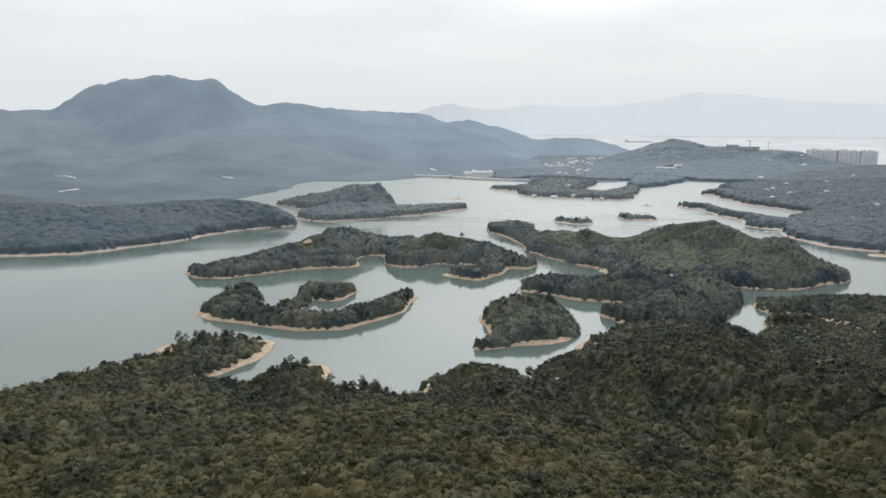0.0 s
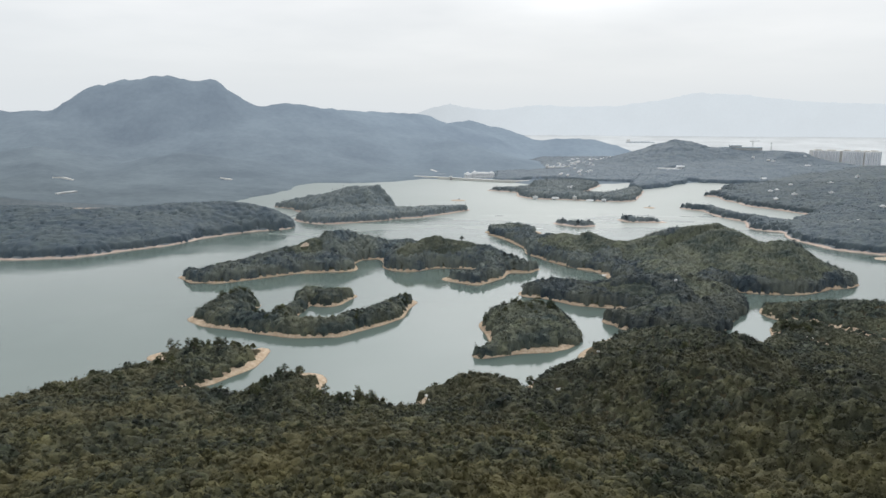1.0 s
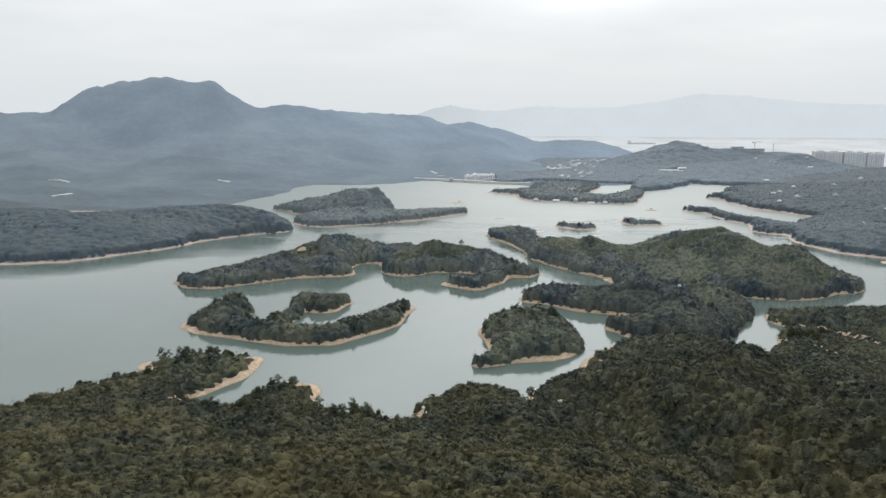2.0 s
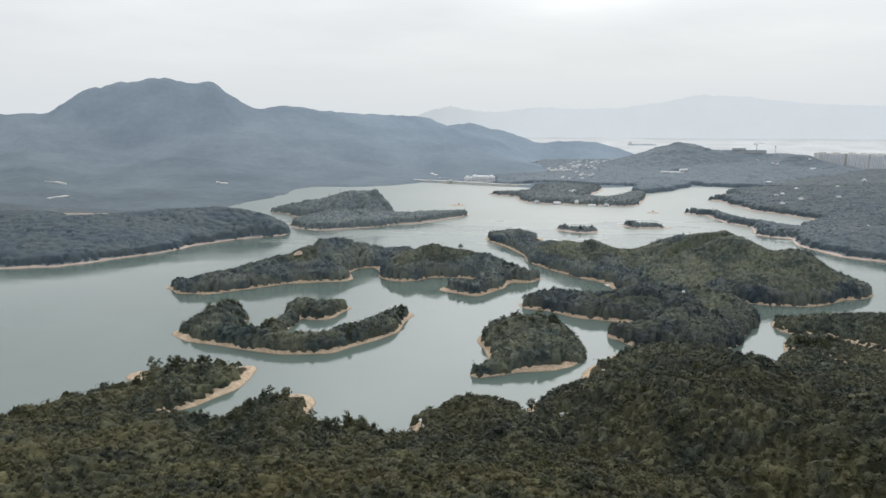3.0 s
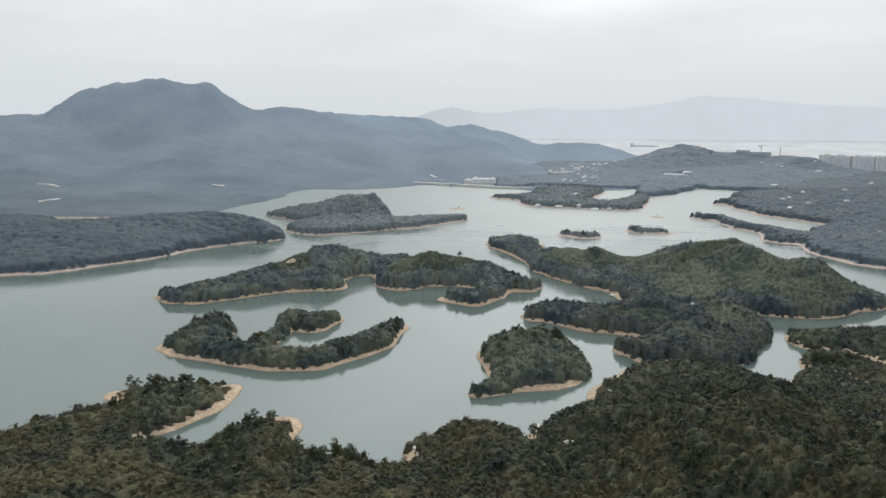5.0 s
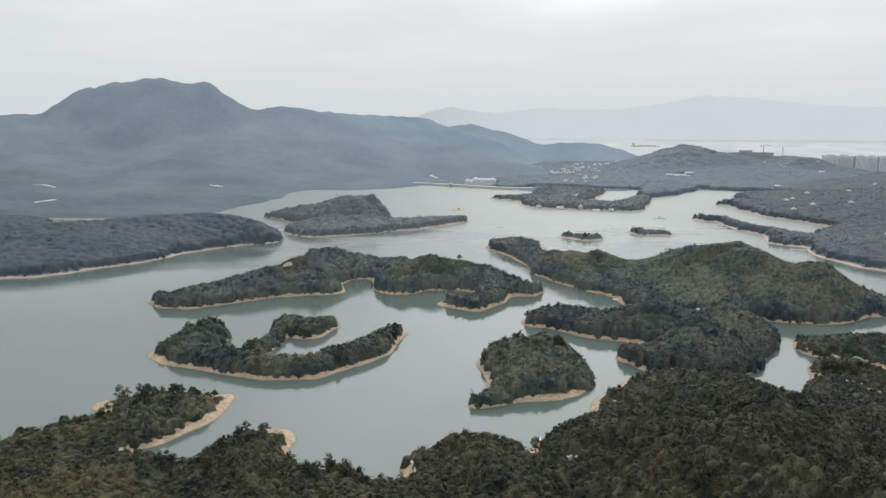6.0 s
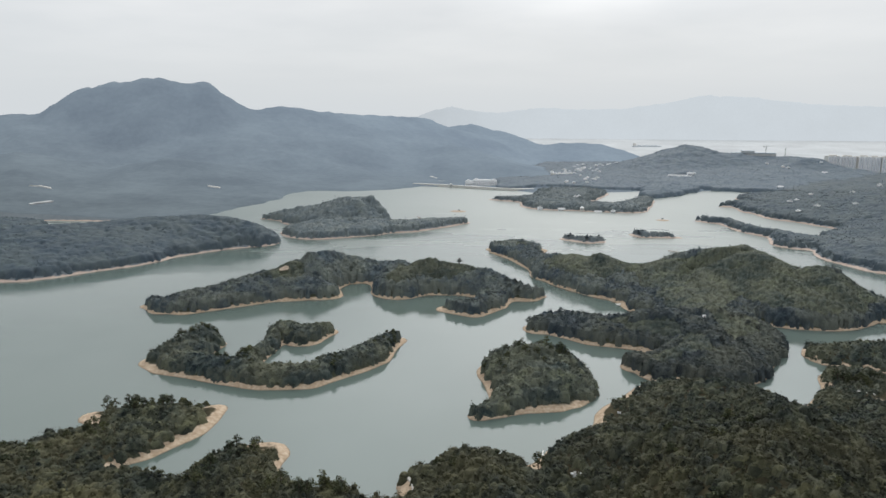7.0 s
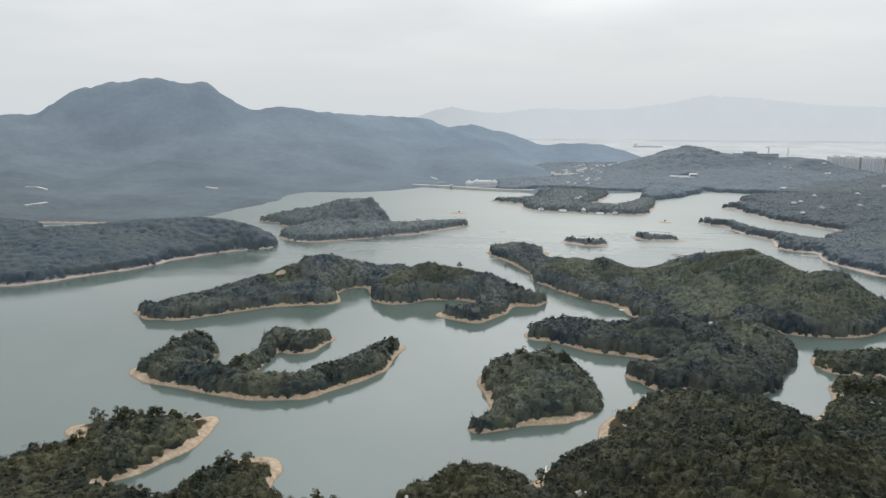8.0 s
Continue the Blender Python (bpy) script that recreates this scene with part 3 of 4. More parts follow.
def crowns(name, rng, height, x, y, r, tall, sides, leaves, size, mat, label):
    """Taller trees of a wood: for each a lumpy core inside four loose lobes of leaf clumps."""
    base = height(x, y)
    n = len(x)
    rings = 3
    lat = (-0.5, 0.25, 0.9)
    unit = np.array([(math.cos(a) * math.cos(2 * math.pi * (k + 0.5 * (i % 2)) / sides), math.cos(a) * math.sin(2 * math.pi * (k + 0.5 * (i % 2)) / sides), math.sin(a)) for i, a in enumerate(lat) for k in range(sides)] + [(0, 0, 1)])
    m = len(unit)
    half = np.minimum(0.55 * tall, 0.85 * r)
    span = np.stack([r * rng.uniform(0.85, 1.15, n), r * rng.uniform(0.85, 1.15, n), half], -1)
    centre = np.stack([x, y, base + tall - half], -1)
    verts = (centre[:, None] + unit[None] * rng.uniform(0.45, 0.75, (n, m, 1)) * span[:, None]).reshape(-1, 3)
    tri = []
    for i in range(rings - 1):
        for k in range(sides):
            a, b = i * sides + k, i * sides + (k + 1) % sides
            tri += [(a, b, b + sides), (a, b + sides, a + sides)] if i % 2 else [(a, b, a + sides), (b, b + sides, a + sides)]
    tri += [((rings - 1) * sides + k, (rings - 1) * sides + (k + 1) % sides, m - 1) for k in range(sides)]
    faces = (np.arange(n)[:, None, None] * m + np.array(tri)[None]).reshape(-1, 3)
    k = n * leaves
    who = np.repeat(np.arange(n), leaves)
    lobe = rng.normal(size=(n, 4, 3)) * np.array([0.42, 0.42, 0.34])
    d = rng.normal(size=(k, 3))
    d[:, 2] = np.abs(d[:, 2]) - 0.25
    d /= np.linalg.norm(d, axis=1)[:, None]
    at = centre[who] + span[who] * (lobe[who, rng.integers(0, 4, k)] + d * rng.uniform(0.45, 0.75, (k, 1)))
    face = d * 0.7 + rng.normal(size=(k, 3)) * 0.4 + np.array([0, 0, 0.3])
    face /= np.linalg.norm(face, axis=1)[:, None]
    u = np.cross(face, rng.normal(size=(k, 3)))
    u /= np.linalg.norm(u, axis=1)[:, None]
    v = np.cross(face, u)
    s = size * rng.uniform(0.6, 1.3, (k, 1))
    corner = np.stack([at + s * (u * math.cos(a) + v * math.sin(a)) * rng.uniform(0.7, 1.3, (k, 1)) for a in (0.0, 2.1, 4.2)], 1).reshape(-1, 3)
    lf = len(verts) + np.arange(3 * k).reshape(-1, 3)
    me = mesh_np(name, np.concatenate([verts, corner]), np.concatenate([faces, lf]), mat)
    return tagged(new(name, me), label, "forest", kind="stuff")


rng = np.random.default_rng(5)

# foreground hillside: mixed crowns, low scrub, and a few bare spots
x, y = scatter(rng, -470, 520, 118, 740, 3.9)
keep = in_view(x, y, 50)
x, y = x[keep], y[keep]
z = near_height(x, y)
bare = fbm(x, y, 26, 3, 15) > 0.55
clear = np.minimum(np.hypot(x - 54, (y - 466) * 0.5), 1.2 * np.hypot(x + 40, (y - 462) * 0.45))
tips = ((x > -199) & (x < -165) & (y > 540)) | ((x > -146) & (x < -118) & (y > 492)) | ((x < -257) & (y > 522))
edge = np.where((x > 235) | (np.abs(x + 80) < 30) | ((np.abs(x + 30) < 28) & (y > 452)), 1.0, 2.9)
keep = (clear > 4.0) & ~tips & (z > edge + 0.8 * fbm(x, y, 14, 2, 9)) & ~(bare & (y < 330)) & (np.hypot((x - 282) * 0.8, y - 594) > 7)
coves = (np.hypot(x - 33, (y - 517) / 2.6) < 7) | (np.hypot(x - 86, (y - 572) / 1.8) < 8) | (np.hypot(x - 39.5, (y - 511) / 2) < 3.5)
earth = np.hypot((x + 147) * 0.55, y - 232 + 0.5 * (x + 147)) < 5
keep &= ~coves & ~earth & (np.hypot(x - 94.5, y - 559) > 5)
x, y = x[keep], y[keep]
scrub = np.clip(0.45 + 1.5 * fbm(x, y, 60, 3, 14) + 0.5 * np.clip((x - 30) / 60, 0, 1) * np.clip((y - 330) / 60, 0, 1), 0, 1)
r = (2.9 - 0.8 * scrub) * rng.uniform(0.55, 1.4, len(x))
tall = (6.4 - 2.6 * scrub) * rng.uniform(0.6, 1.3, len(x)) + 1.0 * (r - 2.5)
tall = np.maximum(1.2, np.where((y > 495) | ((x < -225) & (y > 340)) | ((x < -105) & (y > 452)), 0.8, 1.0) * tall)
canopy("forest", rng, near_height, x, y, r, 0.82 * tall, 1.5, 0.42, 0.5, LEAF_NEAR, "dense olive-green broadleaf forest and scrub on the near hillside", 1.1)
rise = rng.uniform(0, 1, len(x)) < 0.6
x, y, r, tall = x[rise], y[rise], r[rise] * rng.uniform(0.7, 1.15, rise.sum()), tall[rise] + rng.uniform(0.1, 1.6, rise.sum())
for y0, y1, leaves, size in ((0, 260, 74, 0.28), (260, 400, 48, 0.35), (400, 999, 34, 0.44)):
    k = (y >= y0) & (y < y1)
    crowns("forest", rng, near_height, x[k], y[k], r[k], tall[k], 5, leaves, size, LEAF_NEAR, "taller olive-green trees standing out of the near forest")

# the same wood on the hill under and behind the camera
x, y = scatter(rng, -260, 300, -160, 121, 6.0)
r = 4.2 * rng.uniform(0.7, 1.35, len(x))
canopy("forest", rng, near_height, x, y, r, 6.0 * rng.uniform(0.7, 1.3, len(x)), 2.6, 0.8, 0.15, LEAF_NEAR, "olive-green broadleaf forest on the hilltop", 1.3)

# islands: woods on the flanks, low scrub on the crests (from this height, where noise exceeds that)
HEATH = {"big": (13, -0.22), "long": (18, -0.05), "bush": (13, -0.2)}
for key in ISLANDS:
    pts = np.array([n for c in ISLANDS[key] for n in c], float)
    far_off = pts[:, 1].mean() > 1100
    pad = pts[:, 2].max()
    gap = 5.5 if far_off else 3.5
    x, y = scatter(rng, pts[:, 0].min() - pad, pts[:, 0].max() + pad, pts[:, 1].min() - pad, pts[:, 1].max() + pad, gap)
    ground_at = (lambda k: lambda a, b: island_height(k, a, b))(key)
    z = ground_at(x, y)
    keep = z > (2.6 if far_off else 3.3) + 0.8 * fbm(x, y, 14, 2, 9)
    if key == "big":
        keep |= (z > 0.5) & (((x > 214) & (y < 770)) | ((x > 165) & (y < 690)))
    if key == "horseshoe":
        keep |= (z > 1.0) & (((x > -216) & (x < -176) & (y > 635)) | ((x > -252) & (x < -226) & (y > 650)))
    if key == "bush":
        keep |= ((z > 1.6) & (y < 590) & (x < 22)) | ((z > 0.4) & (x > 52) & (y > 592))
    if key == "long":
        keep &= np.hypot(x + 234, (y - 881) * 0.8) > 6.5
    x, y, z = x[keep], y[keep], z[keep]
    rim = np.clip((8 - z) / 4, 0, 1)
    r = (4.6 if far_off else 2.8) * rng.uniform(0.6, 1.4, len(x))
    tall = (5.8 + (2.6 if key in ("big", "long") else -0.6) * rim) * rng.uniform(0.75, 1.2, len(x)) * (1.2 if key == "bush" else 1.0)
    if far_off:
        r = r * np.where(z < 5.5, 0.55, 1.0)
    if key.startswith("islet"):
        tall = 0.8 * tall
    heath = np.zeros(len(x), bool)
    if key in HEATH:
        low, cover = HEATH[key]
        heath = (z > low + 7 * fbm(x, y, 45, 3, 33)) & (fbm(x, y, 80, 3, 34) > cover)
        canopy("scrub", rng, ground_at, x[heath], y[heath], 0.85 * r[heath], 0.42 * tall[heath], 1.6, 0.40, 0.7, LEAF_SCRUB, "low olive scrub over the crest of an island", 0.5)
    x, y, r, tall = x[~heath], y[~heath], r[~heath], tall[~heath]
    if far_off:
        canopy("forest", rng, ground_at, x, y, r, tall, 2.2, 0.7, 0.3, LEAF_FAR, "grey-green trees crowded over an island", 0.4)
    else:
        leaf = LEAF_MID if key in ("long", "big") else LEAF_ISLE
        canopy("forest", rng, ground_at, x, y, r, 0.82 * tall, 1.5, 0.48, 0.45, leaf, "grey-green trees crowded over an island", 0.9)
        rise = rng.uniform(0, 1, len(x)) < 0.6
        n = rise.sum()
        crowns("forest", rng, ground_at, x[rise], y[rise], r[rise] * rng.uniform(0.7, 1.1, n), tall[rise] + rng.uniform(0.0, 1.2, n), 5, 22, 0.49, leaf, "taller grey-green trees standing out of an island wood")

# wooded shores of the middle distance
for x0, x1, y0, y1 in ((-1250, -300, 850, 1560), (380, 1500, 940, 2000)):
    x, y = scatter(rng, x0, x1, y0, y1, 5.6)
    z = shore_height(x, y)
    keep = (z > 3.0 + 0.6 * fbm(x, y, 20, 2, 9)) & in_view(x, y, 60)
    x, y, z = x[keep], y[keep], z[keep]
    r = 4.8 * rng.uniform(0.55, 1.5, len(x)) * np.where(z < 6, 0.55, 1.0)
    tall = 5.6 * rng.uniform(0.75, 1.2, len(x))
    canopy("forest", rng, shore_height, x, y, r, tall, 2.8, 0.7, 0.08, LEAF_SHORE, "haze-tinted blue-green forest over a shore", 0.4)


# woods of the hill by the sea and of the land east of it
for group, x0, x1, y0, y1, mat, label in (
    (HILL, 370, 1300, 1815, 2790, LEAF_HILL, "forest on the hill beyond the lake, tinted blue-grey for haze"),
    (RIGHT_HILL, 720, 1950, 1800, 2560, LEAF_SHORE, "haze-tinted dark forest rising to the apartment towers"),
    (TOWN_FLAT, 30, 760, 1990, 2950, LEAF_HILL, "haze-tinted trees between the houses of the valley"),
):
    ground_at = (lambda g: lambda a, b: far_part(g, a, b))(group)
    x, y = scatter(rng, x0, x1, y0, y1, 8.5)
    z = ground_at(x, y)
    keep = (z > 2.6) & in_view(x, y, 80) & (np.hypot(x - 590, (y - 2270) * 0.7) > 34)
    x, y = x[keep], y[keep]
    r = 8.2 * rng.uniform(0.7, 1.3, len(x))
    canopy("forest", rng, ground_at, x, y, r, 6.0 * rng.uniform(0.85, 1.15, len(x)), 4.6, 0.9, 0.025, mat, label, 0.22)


# ---- single trees ----
def open_tree(rng, high, spread, clumps, cards, size):
    """A tall tree with bare lower trunk, limbs and separate leafy clumps: bmesh of the wood, mesh of the crown."""
    wood = bmesh.new()
    lean = Vector((rng.uniform(-0.06, 0.06), rng.uniform(-0.06, 0.06), 1)) * high * 0.9
    joints = [Vector((0, 0, -0.6)), lean * 0.45 + Vector((rng.uniform(-0.2, 0.2), rng.uniform(-0.2, 0.2), 0)), lean]
    for a, b, ra, rb in ((joints[0], joints[1], 0.27, 0.20), (joints[1], joints[2], 0.20, 0.09)):
        tube(wood, a, b, ra, rb, 6)
    verts, faces, n = [], [], 0
    for k in range(clumps):
        f = 0.40 + 0.60 * (k + 0.5) / clumps
        a = k * 2.4 + rng.uniform(-0.5, 0.5)
        root = lean * (f * 0.9)
        out = spread * (1.15 - 0.75 * (f - 0.40) / 0.60) * rng.uniform(0.6, 1.1)
        tip = root + Vector((math.cos(a) * out, math.sin(a) * out, high * rng.uniform(0.03, 0.12)))
        if k == clumps - 1:
            tip = lean
        else:
            tube(wood, root, tip, 0.07, 0.03, 5)
        rad = spread * rng.uniform(0.50, 0.72)
        for _ in range(cards):
            d = rng.normal(size=3)
            d /= np.linalg.norm(d)
            c = np.array(tip) + d * rad * np.array([1, 1, 0.55]) * rng.uniform(0.45, 1.0)
            nor = d * 0.7 + rng.normal(size=3) * 0.4 + np.array([0, 0, 0.4])
            nor /= np.linalg.norm(nor)
            u = np.cross(nor, rng.normal(size=3))
            u /= np.linalg.norm(u)
            v = np.cross(nor, u)
            s = size * rng.uniform(0.6, 1.3)
            for i, j in ((-1, -1), (1, -1), (1, 1), (-1, 1)):
                verts.append(c + s * (u * i * rng.uniform(0.5, 1.1) + v * j * rng.uniform(0.5, 1.1)) - nor * s * 0.3 * (i == j))
            faces.append((n, n + 1, n + 2, n + 3))
            n += 4
    return wood, np.array(verts), np.array(faces)


TREE_KINDS = []
for high, spread, clumps, cards, size, label, leaf_mat in (
    (10.0, 2.6, 7, 30, 0.34, "tall thin pine with sparse dark clumps above the shore", LEAF_PINE),
    (9.0, 2.9, 7, 34, 0.36, "open-crowned tree with bare lower trunk near the water", LEAF_PINE),
    (11.5, 2.8, 7, 28, 0.36, "tall leaning pine with layered dark foliage", LEAF_PINE),
    (8.0, 2.3, 6, 44, 0.36, "slender young tree with a loose green crown", LEAF_PINE),
    (7.0, 2.7, 7, 50, 0.38, "low spreading tree with a full dark crown", LEAF_PINE),
    # These two crowns use leaf colours with distance haze mixed in.
    (8.0, 2.7, 7, 34, 0.40, "haze-tinted grey-green tree on a bare islet", LEAF_SHORE),
    (9.0, 2.8, 7, 34, 0.38, "haze-tinted green open-crowned tree on an island", LEAF_MID),
):
    wood, v, f = open_tree(rng, high, spread, clumps, cards, size)
    thing = tagged(new("tree"), label, "tree", "trees along the shore")
    part("trunk", wood, BARK, thing)
    leaves = new("crown", mesh_np("crown", v, f, leaf_mat))
    leaves.parent = thing
    TREE_KINDS.append([thing, False])


def plant(rng, kind, x, y, z, size=1.0):
    m = Matrix.LocRotScale((x, y, z), Euler((0, 0, rng.uniform(0, 6.28))), None)
    thing, used = TREE_KINDS[kind]
    thing.scale = (size, size, size)
    if used:
        copy_thing(thing, m)
    else:
        thing.matrix_basis = m @ Matrix.Diagonal((size, size, size, 1))
        TREE_KINDS[kind][1] = True


def grove(rng, height, cx, cy, rx, ry, count, kinds, low=1.6, size=1.0):
    done = 0
    for _ in range(count * 12):
        x, y = cx + rng.uniform(-rx, rx), cy + rng.uniform(-ry, ry)
        z = float(height(np.array([x]), np.array([y]))[0])
        if z > low and done < count:
            plant(rng, int(rng.choice(kinds)), x, y, z, size * rng.uniform(0.8, 1.2))
            done += 1


for cx, cy, rx, ry, count, kinds in (
    (-240, 541, 18, 6, 12, (0, 2)), (-222, 540, 16, 6, 9, (0, 1, 2)), (-199, 545, 9, 5, 6, (3, 4)),
    (-285, 462, 32, 26, 16, (0, 3, 4)), (-250, 505, 14, 12, 6, (1, 4)), (-165, 452, 18, 14, 12, (0, 1, 3)),
    (-140, 486, 9, 10, 8, (0, 2)), (-100, 442, 12, 9, 9, (0, 2)), (-78, 446, 8, 6, 6, (1, 2)),
    (-20, 474, 10, 6, 4, (3,)), (20, 485, 20, 10, 5, (3, 1)), (268, 640, 9, 8, 5, (0, 3)), (290, 622, 16, 10, 8, (1, 4)),
    (110, 480, 60, 40, 10, (3, 4)), (-60, 320, 130, 90, 26, (1, 3, 4)), (140, 330, 90, 90, 20, (1, 3, 4)),
):
    grove(rng, near_height, cx, cy, rx, ry, count, kinds)
for key, cx, cy, rx, ry, count, kinds, size in (
    ("horseshoe", -258, 682, 10, 10, 10, (1, 2), 1.0), ("horseshoe", -165, 640, 70, 22, 16, (3, 4), 0.9), ("horseshoe", -85, 690, 12, 24, 10, (3, 4), 0.9),
    ("bush", 40, 664, 30, 12, 22, (1, 2, 3), 0.95), ("bush", 35, 640, 34, 24, 14, (1, 4), 0.9), ("horseshoe", -251, 694, 9, 10, 10, (1, 4), 1.0), ("horseshoe", -205, 650, 12, 14, 10, (1, 3), 0.95), ("big", 60, 768, 18, 8, 8, (6,), 0.9), ("big", 222, 700, 26, 40, 16, (6,), 0.9), ("bush", 15, 580, 14, 14, 5, (3, 4), 0.8), ("long", 40, 878, 22, 12, 10, (6,), 1.0),
    ("long", -120, 940, 160, 30, 14, (6,), 0.9), ("islet_a", 138, 1250, 8, 8, 3, (5,), 0.9), ("islet_a", 172, 1228, 14, 8, 7, (5,), 0.9), ("islet_b", 262, 1290, 10, 10, 5, (5,), 0.8),
):
    grove(rng, (lambda k: lambda a, b: island_height(k, a, b))(key), cx, cy, rx, ry, count, kinds, 1.4, size)


# ---- built things ----
WHITE = plain("white_render", (0.78, 0.79, 0.80), 0.8, 0.2, 0.10, 0.15)
CREAM = plain("cream_tile_facade", (0.62, 0.60, 0.57), 0.7, 0.3, 0.10, 0.1)
# Darker grey for window columns and for shade painted into tower recesses.
SHADE = plain("shade_and_window_grey", (0.42, 0.45, 0.49), 0.5, 0.3, 0.1, 0.2)
GREY = plain("grey_concrete", (0.40, 0.41, 0.41), 0.9, 0.2, 0.18, 0.12)
PALE = plain("pale_concrete", (0.62, 0.61, 0.58), 0.9, 0.2, 0.15, 0.2)
ROOF_BLUE = plain("blue_grey_metal_roof", (0.26, 0.33, 0.38), 0.5, 0.4, 0.1, 0.2)
ROOF_GREY = plain("grey_roof_felt", (0.60, 0.61, 0.61), 0.9, 0.2, 0.15, 0.3)
STEEL = plain("painted_crane_steel", (0.42, 0.44, 0.42), 0.5, 0.4, 0.1, 0.5)
# Hull colour lightened to imitate the haze over the sea.
HULL = plain("haze_lightened_hull", (0.52, 0.56, 0.59), 0.6, 0.3, 0.15, 0.1)
SAND = plain("ochre_soil", (0.40, 0.33, 0.26), 0.95, 0.1, 0.25, 0.4)
TIMBER = plain("weathered_timber", (0.22, 0.18, 0.14), 0.9, 0.1, 0.25, 0.8)
glass = Nodes("window_glass", 0.12, 0.6)
GLASS = glass.done(glass.ramp(glass.noise(0.3, 2.0), (0.3, (0.05, 0.06, 0.07)), (0.7, (0.12, 0.14, 0.15))))


def land_z(x, y):
    """Ground under a point anywhere on the main land or islands."""
    px, py = np.array([float(x)]), np.array([float(y)])
    z = [near_height(px, py)[0], shore_height(px, py)[0] if y > 850 else -9, far_height(px, py)[0] if y > 1350 else -9]
    z += [island_height(k, px, py)[0] for k in ISLANDS]
    return float(max(z))


def boxed(x0, y0, z0, x1, y1, z1):
    return box(bmesh.new(), x0, y0, z0, x1, y1, z1)


def strip(name, x0, y0, x1, y1, width, mat, label, category, lift=0.35, bend=0.0):
    """A narrow track or slab that follows the ground between two points."""
    bm, rows = bmesh.new(), []
    n = 14
    for i in range(n + 1):
        t = i / n
        cx, cy = x0 + (x1 - x0) * t, y0 + (y1 - y0) * t
        nx, ny = -(y1 - y0), x1 - x0
        ln = math.hypot(nx, ny)
        nx, ny = nx / ln, ny / ln
        off = bend * math.sin(math.pi * t)
        half = width / 2 * (0.75 + 0.25 * math.sin(5 * t + x0))
        row = []
        for s in (-1, 1):
            px, py = cx + nx * (off + s * half), cy + ny * (off + s * half)
            z = land_z(px, py)
            row.append(bm.verts.new((px, py, z + lift)))
            row.append(bm.verts.new((px, py, z - 0.8)))
        rows.append(row)
    for a, b in zip(rows, rows[1:]):
        bm.faces.new((a[0], a[2], b[2], b[0]))
        bm.faces.new((a[0], b[0], b[1], a[1]))
        bm.faces.new((a[2], a[3], b[3], b[2]))
    for r in (rows[0], rows[-1]):
        bm.faces.new((r[0], r[1], r[3], r[2]))
    me = bpy.data.meshes.new(name)
    bm.to_mesh(me)
    bm.free()
    me.materials.append(mat)
    return tagged(new(name, me), label, category)


# village houses in the valley and on the right shore
def house_kind(w, d, h, gable, wall_mat, roof_mat, label):
    thing = tagged(new("house"), label, "house", "houses round the reservoir")
    part("wall", boxed(-w / 2, -d / 2, -2.0, w / 2, d / 2, h), wall_mat, thing)
    bm = bmesh.new()
    if gable:
        v = [bm.verts.new(p) for p in ((-w / 2 - 0.5, -d / 2 - 0.5, h), (w / 2 + 0.5, -d / 2 - 0.5, h), (w / 2 + 0.5, d / 2 + 0.5, h), (-w / 2 - 0.5, d / 2 + 0.5, h), (-w / 2 - 0.5, 0, h + d * 0.35), (w / 2 + 0.5, 0, h + d * 0.35))]
        for f in ((0, 1, 5, 4), (2, 3, 4, 5), (0, 4, 3), (1, 2, 5), (3, 2, 1, 0)):
            bm.faces.new([v[i] for i in f])
    else:
        box(bm, -w / 2 - 0.3, -d / 2 - 0.3, h, w / 2 + 0.3, d / 2 + 0.3, h + 0.5)
        box(bm, -w / 5, -d / 5, h + 0.5, w / 6, d / 5, h + 2.6)
    part("roof", bm, roof_mat, thing)
    for floor_i in range(int(h // 3)):
        for k in range(3):
            cx = (k - 1) * w * 0.3
            part("window", boxed(cx - w * 0.09, -d / 2 - 0.06, floor_i * 3 + 0.9, cx + w * 0.09, -d / 2 + 0.1, floor_i * 3 + 2.4), GLASS, thing)
    part("door", boxed(w * 0.36, -d / 2 - 0.08, 0, w * 0.44, -d / 2 + 0.1, 2.1), TIMBER, thing)
    return thing


HOUSES = [
    [house_kind(9.5, 8, 8, False, WHITE, ROOF_GREY, "white three-storey village house with a flat roof"), False],
    [house_kind(15, 8, 4.5, True, WHITE, ROOF_GREY, "long low white building with a grey pitched roof"), False],
    [house_kind(8, 7.5, 8, False, CREAM, WHITE, "cream village house with a stair hut on its roof"), False],
    [house_kind(20, 10, 5, False, PALE, WHITE, "pale flat-roofed shed among the trees"), False],
]


def put_house(kind, x, y, turn, lift=0.0):
    z = land_z(x, y) + lift
    m = pose(x, y, z, 0, 0, turn)
    thing, used = HOUSES[kind]
    if used:
        copy_thing(thing, m)
    else:
        thing.matrix_basis = m
        HOUSES[kind][1] = True


